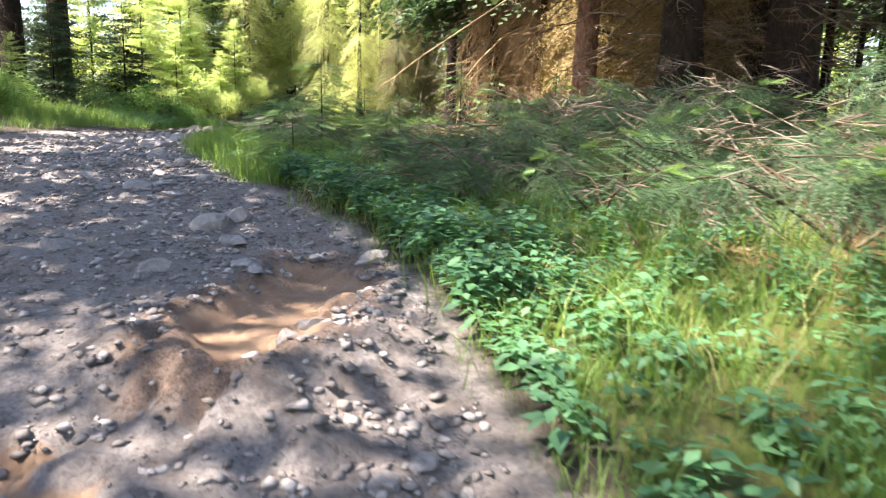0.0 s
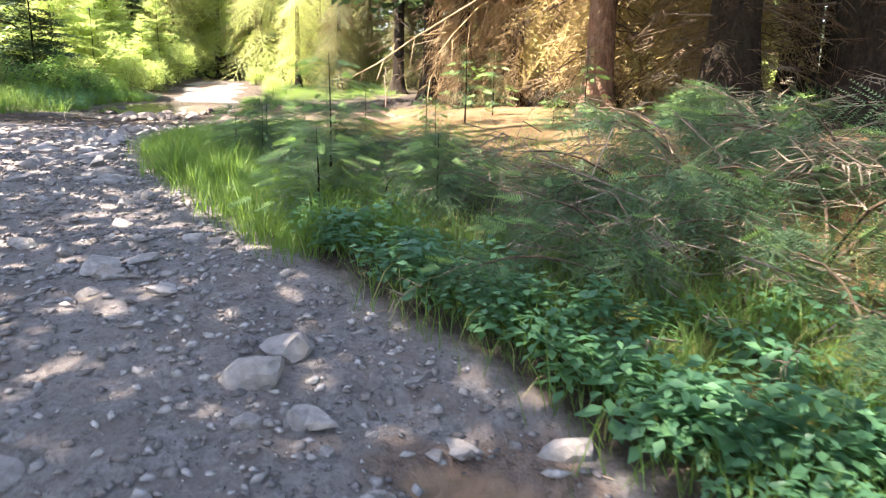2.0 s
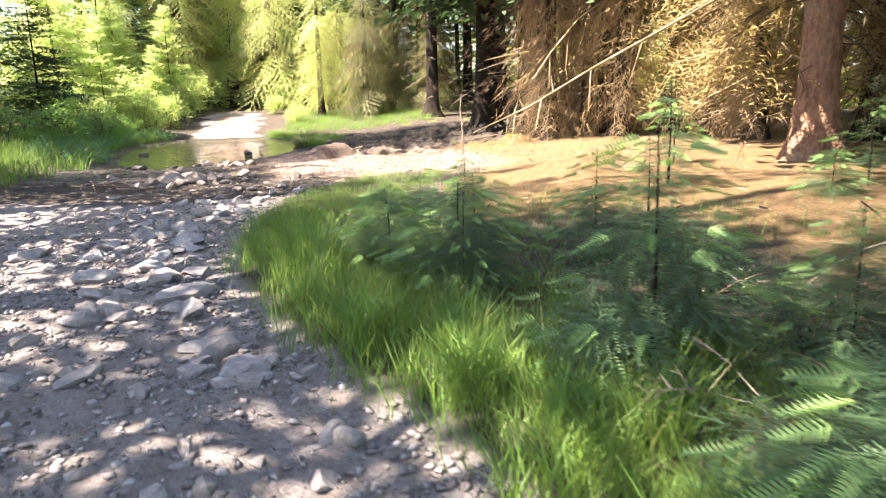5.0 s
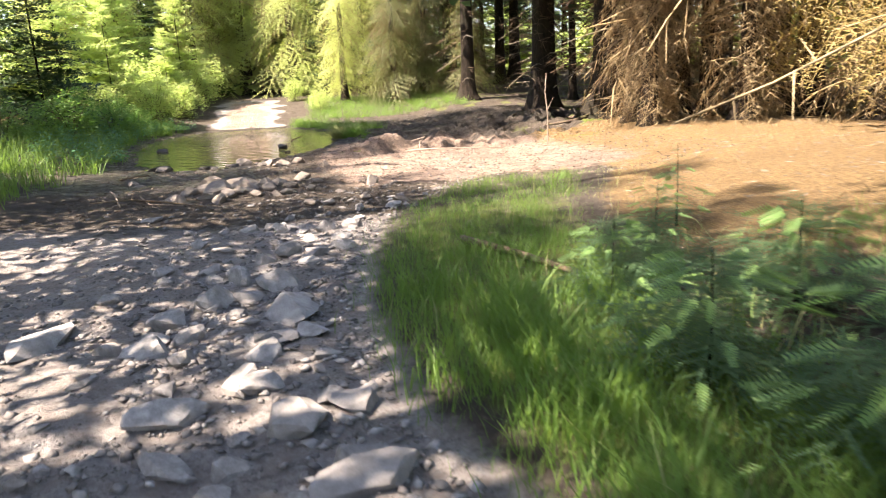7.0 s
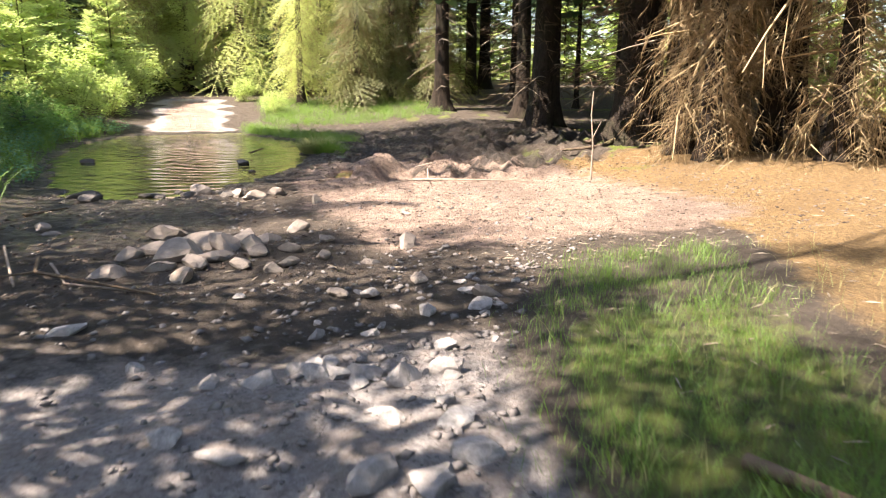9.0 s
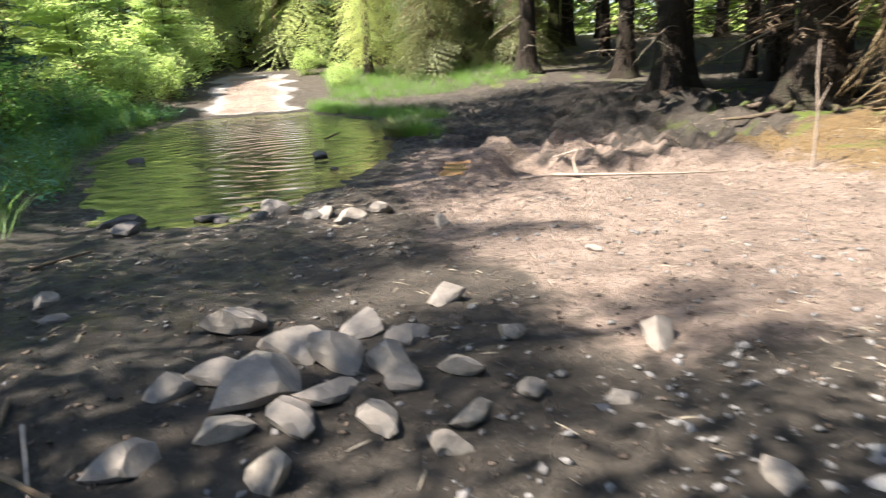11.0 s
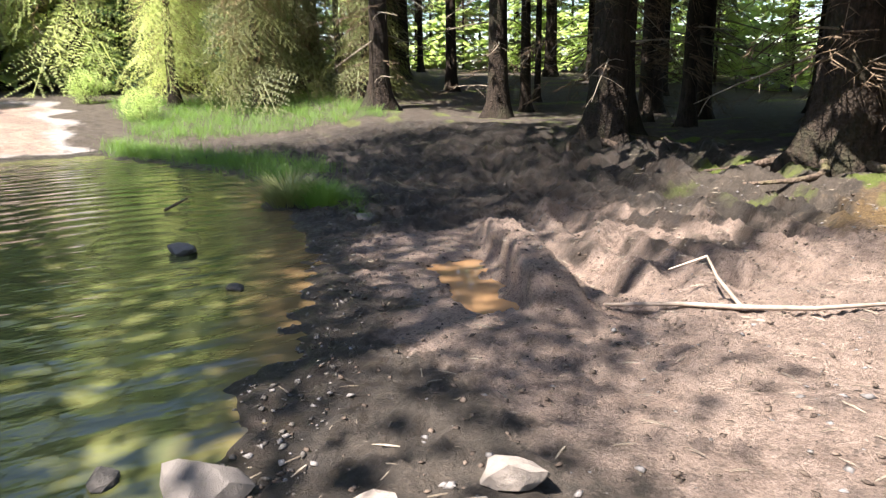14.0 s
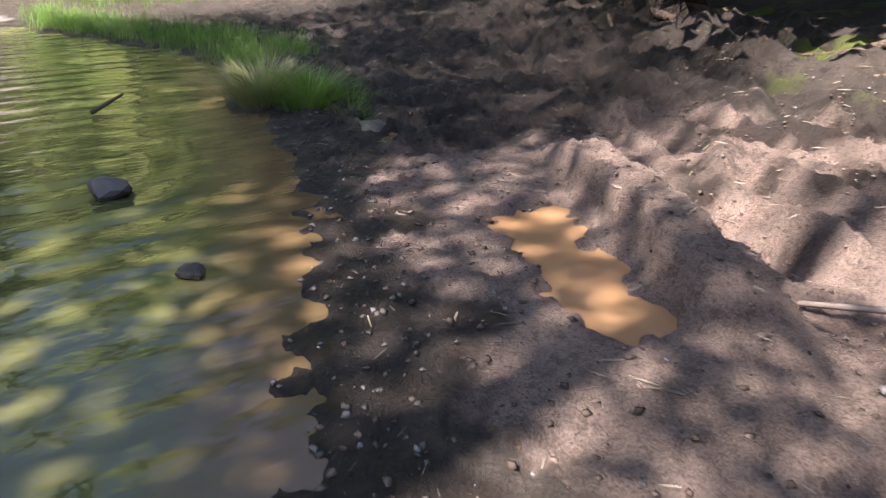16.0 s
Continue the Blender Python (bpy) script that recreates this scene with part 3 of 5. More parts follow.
def whorls(r, base, count, z0, z1, length, pitch, taper=0.0):
    """Boughs set round a trunk between two heights."""
    z = r.uniform(z0, z1, count)
    yaw = r.uniform(0, 2 * np.pi, count)
    ln = length * r.uniform(0.55, 1.15, count) * (1 - taper * (z - z0) / (z1 - z0))
    return strew(base, spin(yaw, pitch + r.uniform(-0.2, 0.2, count), r.uniform(-0.5, 0.5, count)), ln, np.column_stack([0.12 * np.cos(yaw), 0.12 * np.sin(yaw), z]))


def forest_spruce(seed, height, radius, bark, dead_count, crown_from, flare=1.0, dead_mat=None, dead_from=0.9, boughs=85, reach=3.1, base=None, shade_boughs=10):
    r = np.random.default_rng(seed)
    t = thing("spruce_tree", "tall dark-barked spruce with bare dead lower branches", "tree", "spruces of the forest")
    part("trunk", mesh_of("trunk", *trunk_of(height, radius, seed, flare), bark, smooth=True), t)
    dead = merge(*[whorls(r, DEAD[k], dead_count // 3, dead_from, crown_from + 1.5, 1.5, -0.1) for k in range(3)])
    part("deadwood", mesh_of("deadwood", *dead, dead_mat or DARK_TWIG), t, "bare dead twigs")
    green = whorls(r, base or FAR_BOUGH, boughs, crown_from, height * 0.98, reach, -0.18, 0.8)
    # extra boughs low in the crown, added to keep sun off the trunk
    if shade_boughs:
        green = merge(green, whorls(r, MID_BOUGH, shade_boughs, crown_from, crown_from + 3.0, reach * 1.15, -0.12))
    part("crown", mesh_of("crown", *green, SPRUCE), t, "dense dark green needle crown")
    return t


def dead_branch(r, length, mat, parent, z, yaw, thick):
    """One bare branch standing out from a trunk, with side twigs."""
    c, q = math.cos(yaw), math.sin(yaw)
    rise, bend = r.uniform(-0.45, 0.15), r.uniform(-0.35, 0.35)
    line = [(0.1 * c, 0.1 * q, z)]
    for t in (0.35, 0.7, 1.0):
        b = bend * t * t
        line.append((length * (t * c - b * q), length * (t * q + b * c), z + length * (rise * t - 0.12 * t * t)))
    sets = [tube(line, np.linspace(thick, 0.005, 4), 4)]
    for k in range(5):
        i = 1 + k % 3
        p = np.array(line[i - 1]) * 0.4 + np.array(line[i]) * 0.6
        d = np.array((r.uniform(-0.4, 0.5) * c - r.choice((-0.5, 0.5)) * q, r.uniform(-0.4, 0.5) * q + r.choice((-0.5, 0.5)) * c, -r.uniform(0.0, 0.5))) * length * r.uniform(0.3, 0.6)
        sets.append(tube([p, p + d * 0.5 + (0, 0, 0.03), p + d], [0.008, 0.006, 0.003], 3))
    return part("dead_branch", mesh_of("dead_branch", *merge(*sets), mat), parent)


def place(proto, x, y, turn, size=1.0, sink=0.03):
    return copy_thing(proto, pose(x, y, up(x, y) - sink, 0, 0, turn) @ Matrix.Scale(size, 4))


protos = [forest_spruce(101, 17, 0.2, BARK, 66, 6.3), forest_spruce(102, 15, 0.16, BARK, 72, 5.6), forest_spruce(103, 18, 0.25, BARK, 66, 6.5, 1.2),
          forest_spruce(104, 13, 0.12, BARK, 66, 5.2), forest_spruce(105, 17, 0.22, RED_BARK, 110, 4.6, 1.1)]
BIG = forest_spruce(106, 19, 0.37, BARK, 90, 5.0, 1.3, boughs=260, reach=4.0)
# thin-crowned trees for out of view, made to cast dappled shade
OPEN_SHADE = forest_spruce(107, 15.5, 0.2, BARK, 30, 4.5, boughs=72, reach=2.7, base=MID_BOUGH, shade_boughs=0)
SPARSE_SHADE = forest_spruce(108, 15.5, 0.2, BARK, 24, 4.5, boughs=36, reach=2.6, base=MID_BOUGH, shade_boughs=0)
tagged(BIG, "stout dark spruce with flared mossy root base")
rb = random.Random(71)
for k in range(7):
    # surface roots that wind out from the stout trunk and dive into the soil
    ra, rl = 0.9 * k + rb.uniform(-0.25, 0.25), rb.uniform(0.9, 1.7)
    line = [((0.25 + rl * u) * math.cos(ra + 0.35 * math.sin(4 * u + k)), (0.25 + rl * u) * math.sin(ra + 0.35 * math.sin(4 * u + k)), 0.13 * (1 - u) ** 2 - 0.03 - 0.12 * u ** 3) for u in np.linspace(0, 1, 8)]
    part("root", mesh_of("root", *tube(line, np.linspace(0.085, 0.015, 8), 7), ROOT_BARK, smooth=True), BIG)
for proto in protos + [BIG]:
    for k in range(7):
        dead_branch(rb, rb.uniform(0.9, 2.0), GREY_TWIG, proto, rb.uniform(0.7, 4.4), rb.uniform(0, 6.28), 0.022)
first = protos + [BIG, OPEN_SHADE, SPARSE_SHADE]

# the trees that stand out along the forest's edge and behind it
KNOWN_TREES = [(8.2, 10.4, 5, 0.9), (10.3, 11.7, 2, 1.1), (11.6, 10.2, 0, 1.0), (9.3, 12.6, 1, 1.0), (7.5, 13.0, 4, 1.05), (11.9, 15.9, 5, 1.0), (10.8, 13.6, 0, 1.0), (9.6, 9.7, 5, 1.0), (7.9, 28.5, 5, 1.0), (8.0, 24.4, 5, 1.0), (10.4, 35.3, 2, 1.1), (9.4, 46.5, 2, 1.1)]
DEEP_TREES = [(12.9, 45.5, 2, 1.2), (12.8, 41.5, 0, 1.0), (15.2, 34.0, 0, 1.1), (13.9, 31.3, 0, 1.15), (17.0, 36.8, 1, 1.0), (7.4, 43.5, 1, 1.1), (8.2, 38.2, 2, 1.15), (12.4, 36.6, 1, 1.0),
               (12.0, 31.4, 1, 1.05), (11.2, 29.5, 1, 1.0), (17.9, 30.6, 0, 1.0), (7.5, 22.2, 0, 0.95), (8.9, 21.6, 0, 1.0), (9.6, 19.6, 2, 1.0), (9.9, 17.2, 1, 1.0), (11.6, 25.6, 0, 1.0),
               (6.8, 47.5, 3, 1.2), (5.2, 49.0, 1, 1.2)]
r = random.Random(5)
spots = []
for tx, ty, k, sz in KNOWN_TREES + DEEP_TREES:
    place(first[k], tx, ty, r.uniform(0, 360), sz)
    spots.append((tx, ty))
made = 0
while made < 46:
    tx, ty = r.uniform(9.5, 34), r.uniform(2, 64)
    if ty > 46:
        tx = r.uniform(4.5, 30)
    if min((tx - a) ** 2 + (ty - b) ** 2 for a, b in spots) < 2.1 ** 2:
        continue
    place(protos[r.choice((0, 1, 1, 2, 3, 3))], tx, ty, r.uniform(0, 360), r.uniform(0.85, 1.15))
    spots.append((tx, ty))
    made += 1

# unseen trees added on the sun's side for shade, then the far end
WEST_SHADE = [(-9.0, -6.5, 6, 1.4), (-5.2, -3.0, 6, 1.5), (-5.8, 0.2, 6, 1.5), (-5.0, 3.2, 7, 1.3), (-5.4, 5.6, 6, 1.7), (-5.8, 8.6, 7, 1.6), (-5.6, 10.6, 7, 1.5), (-5.2, 13.0, 6, 1.0), (-5.6, 15.2, 7, 1.1),
        (-7.6, 17.2, 6, 1.0), (-8.0, 19.4, 6, 1.0), (-8.2, 22.4, 7, 1.5), (-9.6, 25.2, 6, 1.75), (-9.5, 27.8, 6, 2.0), (-9.2, 31.2, 6, 2.1)]
FAR_END = [(-5.0, 50.0, 0, 1.1), (-8.5, 51.0, 2, 1.1), (-2.6, 59.0, 2, 1.0), (0.8, 57.0, 0, 1.0), (-0.8, 64.0, 1, 1.0), (2.8, 52.0, 2, 1.0), (-5.5, 58.0, 1, 1.0), (-11.0, 56.0, 2, 1.0),
        # these stand unseen, added beside and behind the track's start
        (-12.0, 12.0, 6, 1.0), (-12.5, 4.0, 6, 1.0), (-3.0, -9.0, 2, 1.0), (4.0, -10.0, 0, 1.0), (9.5, -3.0, 2, 1.0), (11.0, 3.0, 1, 1.0), (1.0, -14.0, 1, 1.0), (-12.0, -3.0, 1, 1.0)]
for tx, ty, k, sz in WEST_SHADE + FAR_END:
    place(first[k], tx, ty, r.uniform(0, 360), sz)
for k, ob in enumerate(first):
    sx, sy = ((13.5, 5.0), (14.5, 9.0), (16.0, 12.0), (15.0, 16.5), (13.0, 20.5), (14.6, 27.0), (-13.0, 19.0), (-14.0, 9.0))[k]
    ob.matrix_basis = pose(sx, sy, up(sx, sy) - 0.03, 0, 0, 40 * k)

# ---- young and drooping conifers ----


def young_spruce(seed, height, count, label, needles=YOUNG_SPRUCE, base=FINE_BOUGH, spread=0.55, pitch=0.1, low=0.08, tips=True):
    rr = np.random.default_rng(seed)
    t = thing("young_spruce", label, "young tree", "young spruces")
    part("trunk", mesh_of("trunk", *tube([(0, 0, -0.1), (0.01, 0, height * 0.5), (0, 0.01, height)], [0.007 + 0.008 * height, 0.004 + 0.004 * height, 0.003], 7), BARK, smooth=True), t)
    z = height * (low + (0.97 - low) * rr.random(count) ** 0.9)
    yaw = rr.uniform(0, 2 * np.pi, count)
    ln = (spread * height * (1 - z / height) ** 0.75 + 0.1) * rr.uniform(0.7, 1.15, count)
    crown = strew(base, spin(yaw, pitch + 0.5 * (z / height) ** 2 + rr.uniform(-0.15, 0.15, count), rr.uniform(-0.3, 0.3, count)), ln, np.column_stack([0 * z, 0 * z, z]))
    part("crown", mesh_of("crown", *crown, needles), t)
    if tips:
        k = rr.choice(count, count // 2, replace=False)
        end = np.column_stack([np.cos(yaw[k]) * ln[k] * 0.8, np.sin(yaw[k]) * ln[k] * 0.8, z[k] - 0.05 * ln[k]])
        tip = strew(needle_twig(9, 1, 0.3, 0.04), spin(yaw[k], np.full(len(k), -0.25), rr.uniform(-1, 1, len(k))), np.full(len(k), 0.17), end)
        part("fresh_growth", mesh_of("fresh_growth", *tip, SPRUCE_TIP), t, "light green fresh shoots")
    return t


def set_down(ob, x, y, turn=0, size=1.0, sink=0.02):
    ob.matrix_basis = pose(x, y, up(x, y) - sink, 0, 0, turn) @ Matrix.Scale(size, 4)
    return ob


BUSHY = young_spruce(201, 1.25, 105, "bushy young green spruce on the grassy verge", base=WISPY_BOUGH, spread=0.62)
SLIM = young_spruce(202, 1.2, 46, "slim young spruce with thin drooping boughs", base=WISPY_BOUGH, low=0.2, spread=0.36)
LOW = young_spruce(203, 0.7, 85, "low spreading young spruce beside the track", base=WISPY_BOUGH, spread=0.95, pitch=0.25)
TALL = young_spruce(204, 5.5, 150, "young spruce with dark green layered boughs", needles=SPRUCE, base=MID_BOUGH, spread=0.36, tips=False)
PALE = young_spruce(205, 3.6, 120, "young spruce with boughs coloured pale sunlit green", needles=SUNLIT_LEAF, base=MID_BOUGH, spread=0.34, pitch=0.3, tips=False)
FAR_TREE = young_spruce(206, 12.0, 135, "tall dense spruce in the wood behind the pool", needles=SPRUCE, base=FAR_BOUGH, spread=0.24, pitch=-0.05, low=0.02, tips=False)
set_down(BUSHY, 2.75, 8.6)
for sx, sy, t, sz in ((3.7, 8.3, 80, 0.65), (3.3, 10.4, 140, 0.7), (2.3, 12.3, 200, 0.5), (2.1, 9.9, 250, 0.6)):
    copy_thing(BUSHY, pose(sx, sy, up(sx, sy) - 0.02, 0, 0, t) @ Matrix.Scale(sz, 4))
set_down(SLIM, 5.0, 12.2)
for sx, sy, t, sz in ((5.8, 13.4, 60, 0.9), (6.4, 11.0, 180, 0.9), (3.0, 13.2, 30, 0.55), (4.2, 11.2, 30, 0.6)):
    copy_thing(SLIM, pose(sx, sy, up(sx, sy) - 0.02, 0, 0, t) @ Matrix.Scale(sz, 4))
set_down(LOW, 2.55, 6.95)
for sx, sy, t, sz in ((1.75, 10.9, 30, 0.9), (2.15, 10.2, 160, 1.1), (1.9, 12.1, 250, 0.7), (3.5, 7.3, 300, 0.9), (2.6, 11.4, 60, 0.9)):
    copy_thing(LOW, pose(sx, sy, up(sx, sy) - 0.02, 0, 0, t) @ Matrix.Scale(sz, 4))
set_down(TALL, -6.6, 31.0)
for sx, sy, t, sz in ((-8.5, 28.5, 40, 0.95), (-6.2, 46.5, 140, 1.1), (-8.2, 35.5, 220, 0.7), (-7.2, 25.5, 80, 0.7), (-6.0, 16.5, 10, 0.6), (-6.8, 11.8, 200, 0.8), (3.6, 47.5, 60, 1.5), (6.5, 45.0, 60, 1.3)):
    copy_thing(TALL, pose(sx, sy, up(sx, sy) - 0.02, 0, 0, t) @ Matrix.Scale(sz, 4))
set_down(FAR_TREE, -9.5, 60.0)
rf = random.Random(31)
for sx, sy, t, sz in ((6.6, 8.6, 210, 0.8), (7.4, 10.2, 60, 0.7), (5.9, 10.9, 260, 0.6)):
    copy_thing(LOW, pose(sx, sy, up(sx, sy) - 0.02, 0, 0, t) @ Matrix.Scale(sz, 4))
for k in range(15):
    sx, sy = -34 + 2.9 * k + rf.uniform(-1, 1), 58 + rf.uniform(-3, 6)
    copy_thing(FAR_TREE, pose(sx, sy, up(sx, sy) - 0.05, 0, 0, rf.uniform(0, 360)) @ Matrix.Scale(rf.uniform(0.9, 1.25), 4))
for k in range(13):
    sx, sy = -18 - rf.uniform(0, 7), -6 + 5.0 * k + rf.uniform(-1, 1)
    copy_thing(FAR_TREE, pose(sx, sy, up(sx, sy) - 0.05, 0, 0, rf.uniform(0, 360)) @ Matrix.Scale(rf.uniform(0.85, 1.15), 4))
for sx, sy, sz in ((-1.2, 60.0, 0.9), (-3.6, 54.5, 0.9), (1.9, 53.5, 0.9), (-1.8, 56.5, 0.9), (-11.0, 47.0, 0.9), (-13.0, 41.0, 0.75), (-13.5, 35.5, 0.7)):
    copy_thing(FAR_TREE, pose(sx, sy, up(sx, sy) - 0.05, 0, 0, rf.uniform(0, 360)) @ Matrix.Scale(sz, 4))
set_down(PALE, -4.4, 40.0)
for sx, sy, t, sz in ((-5.8, 36.2, 40, 1.3), (-4.2, 43.5, 120, 1.5), (-6.9, 42.0, 220, 2.2), (-7.6, 37.0, 200, 2.0), (-8.6, 33.0, 20, 2.0), (-6.0, 20.0, 100, 0.6)):
    copy_thing(PALE, pose(sx, sy, up(sx, sy) - 0.02, 0, 0, t) @ Matrix.Scale(sz, 4))


def spruce_thicket(seed, label):
    """A tangle of arching young spruce stems, green outside and bare and twiggy within."""
    rr = np.random.default_rng(seed)
    t = thing("spruce_thicket", label, "undergrowth", "low spruce thicket")
    stems, green, bare, tips = [], [], [], []
    for k in range(9):
        a, ln, rise = rr.uniform(0, 6.28), rr.uniform(0.6, 1.25), rr.uniform(0.35, 0.8)
        c, q = math.cos(a), math.sin(a)
        u = np.linspace(0, 1, 6)
        P = np.column_stack([ln * u * c + 0.1 * q * np.sin(3 * u), ln * u * q - 0.1 * c * np.sin(3 * u), rise * (1.7 * u - 1.0 * u * u) - 0.04])
        stems.append(tube(P, np.linspace(0.014, 0.004, 6), 5))
        for j in range(15):
            w = rr.uniform(0.3, 1.0)
            p = np.array([np.interp(w, u, P[:, i]) for i in range(3)])
            green.append((a + rr.normal(0, 0.9), rr.uniform(-0.7, 0.35), rr.uniform(-1.3, 1.3), rr.uniform(0.22, 0.5), *p))
            if j % 4 == 0:
                tips.append((a + rr.normal(0, 0.6), rr.uniform(-0.3, 0.3), rr.uniform(-1, 1), 0.15, *(p + np.array([0.25 * c, 0.25 * q, 0.02]))))
        for j in range(5):
            w = rr.uniform(0.05, 0.8)
            p = np.array([np.interp(w, u, P[:, i]) for i in range(3)])
            bare.append((a + rr.normal(0, 1.2), rr.uniform(-0.2, 0.7), rr.uniform(-1, 1), rr.uniform(0.4, 0.85), *p))
    part("branchwork", mesh_of("branchwork", *merge(*stems), DARK_TWIG, smooth=True), t)
    for nm, rows, base, mat, lb in (("crown", green, WISPY_BOUGH, YOUNG_SPRUCE, ""), ("deadwood", bare, DEAD[1], GREY_TWIG, "bare grey dead twigs"), ("fresh_growth", tips, needle_twig(9, 1, 0.3, 0.04), SPRUCE_TIP, "light green fresh shoots")):
        g = np.array(rows)
        part(nm, mesh_of(nm, *strew(base, spin(g[:, 0], g[:, 1], g[:, 2]), g[:, 3], g[:, 4:]), mat), t, lb)
    return t


THICKET = [spruce_thicket(231 + k, "tangled low spruce boughs with bare grey twigs") for k in range(3)]
THICKET_SPOTS = [(4.3, 5.45, 0, 0.95), (4.9, 6.3, 80, 1.05), (5.4, 5.3, 150, 1.1), (4.9, 4.4, 210, 0.95), (5.7, 7.2, 300, 1.0), (5.9, 3.3, 30, 1.0), (6.4, 6.1, 110, 1.15), (6.2, 4.3, 190, 1.1), (4.2, 6.9, 260, 0.75), (6.8, 7.8, 20, 1.1),
                 (7.3, 5.2, 70, 1.2), (3.1, 7.5, 170, 0.6), (3.4, 9.2, 220, 0.65)]
for k, (sx, sy, t, sz) in enumerate(THICKET_SPOTS):
    m = pose(sx, sy, up(sx, sy) - 0.02, 0, 0, t) @ Matrix.Scale(sz, 4)
    if k < 3:
        THICKET[k].matrix_basis = m
    else:
        copy_thing(THICKET[k % 3], m)


def drooping_conifer(seed, height, count, needles, label, spread=2.2, bare=90, low=1.2, base=OLIVE_BOUGH, twig=DRY_TWIG):
    """An edge-of-forest conifer whose dry boughs hang down to the ground."""
    rr = np.random.default_rng(seed)
    t = thing("spruce_tree", label, "tree", "drooping edge spruces")
    part("trunk", mesh_of("trunk", *trunk_of(height, 0.16, seed), BARK, smooth=True), t)
    crown = whorls(rr, base, count, low, height * 0.95, spread, -0.25, 0.75)
    part("crown", mesh_of("crown", *crown, needles), t)
    twigs = merge(*[whorls(rr, FINE_DEAD[k], bare // 3, 0.8, 5.0, 1.8, -0.6) for k in range(3)])
    part("deadwood", mesh_of("deadwood", *twigs, twig), t, "dry hanging twigs")
    return t


GOLD = drooping_conifer(301, 9, 150, GOLD_SPRAY, "edge spruce hung with dry golden boughs", bare=200, low=1.6, base=GOLD_BOUGH)
for k in range(12):
    dead_branch(rb, rb.uniform(1.2, 2.4), DRY_TWIG, GOLD, rb.uniform(0.6, 3.6), rb.uniform(0, 6.28), 0.024)
set_down(GOLD, 9.3, 17.6)
BARE = drooping_conifer(303, 11, 90, SPRUCE, "edge spruce with many bare brown hanging twigs", bare=210, low=4.8, base=MID_BOUGH, spread=3.0)
for k in range(9):
    dead_branch(rb, rb.uniform(0.9, 1.8), (DRY_TWIG, BROWN_TWIG)[k % 2], BARE, rb.uniform(0.6, 3.6), rb.uniform(0, 6.28), 0.022)
set_down(BARE, 7.3, 21.2)
for sx, sy, t, sz in ((8.3, 19.6, 150, 1.0), (8.9, 22.6, 300, 1.0)):
    copy_thing(BARE, pose(sx, sy, up(sx, sy) - 0.02, 0, 0, t) @ Matrix.Scale(sz, 4))
for sx, sy, t, sz in ((9.0, 16.0, 260, 0.85), (10.2, 14.9, 20, 1.0), (8.9, 11.4, 70, 0.9)):
    copy_thing(GOLD, pose(sx, sy, up(sx, sy) - 0.02, 0, 0, t) @ Matrix.Scale(sz, 4))
OLIVE = drooping_conifer(302, 10, 130, SUNLIT_SPRAY, "spruce with drooping boughs coloured sunlit yellow-green", bare=60)
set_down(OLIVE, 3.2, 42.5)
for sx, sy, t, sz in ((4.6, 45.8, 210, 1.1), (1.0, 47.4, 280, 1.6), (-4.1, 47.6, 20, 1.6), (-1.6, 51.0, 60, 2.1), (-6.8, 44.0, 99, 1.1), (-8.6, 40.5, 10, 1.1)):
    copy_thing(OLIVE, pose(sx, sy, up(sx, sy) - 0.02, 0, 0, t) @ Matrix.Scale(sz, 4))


DUSK = drooping_conifer(304, 11, 150, SHADED_SPRAY, "spruce with drooping boughs coloured shaded olive", bare=120, low=1.3, spread=2.3, twig=BROWN_TWIG)
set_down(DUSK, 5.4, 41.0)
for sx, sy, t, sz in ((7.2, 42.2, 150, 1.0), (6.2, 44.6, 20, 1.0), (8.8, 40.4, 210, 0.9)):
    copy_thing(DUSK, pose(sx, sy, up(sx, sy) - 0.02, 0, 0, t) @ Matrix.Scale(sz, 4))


def bush(seed, height, width, clumps, mat, label, leaf=0.075):
    rr = np.random.default_rng(seed)
    t = thing("bush", label, "bush", "bushes by the pool")
    st = []
    for k in range(9):
        a, w = rr.uniform(0, 6.28), rr.uniform(0.3, 0.8) * width / 2
        st.append(tube([(0, 0, -0.1), (w * 0.4 * math.cos(a), w * 0.4 * math.sin(a), height * 0.45), (w * math.cos(a), w * math.sin(a), height * rr.uniform(0.7, 0.95))], [0.018, 0.012, 0.004], 5))
    part("branchwork", mesh_of("branchwork", *merge(*st), DARK_TWIG), t)
    u = rr.normal(size=(clumps, 3))
    u /= np.linalg.norm(u, axis=1)[:, None]
    c = u * (rr.random((clumps, 1)) ** 0.35) * np.array([width / 2, width / 2, height / 2]) * (1 + 0.25 * np.sin(5 * u[:, :1] + 3 * u[:, 1:2]))
    c[:, 2] += height * 0.52
    n = 16
    at = np.repeat(c, n, 0) + rr.normal(0, 0.11, (clumps * n, 3))
    lf = strew(SMALL_LEAF, spin(rr.uniform(0, 6.28, len(at)), rr.uniform(-0.7, 0.3, len(at)), rr.uniform(-0.8, 0.8, len(at))), leaf * rr.uniform(0.7, 1.5, len(at)), at)
    part("leaves", mesh_of("leaves", *lf, mat), t)
    return t


LIT_BUSH = bush(401, 1.9, 2.2, 260, SUNLIT_LEAF, "leafy bush coloured bright sunlit yellow-green")
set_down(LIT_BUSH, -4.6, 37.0)
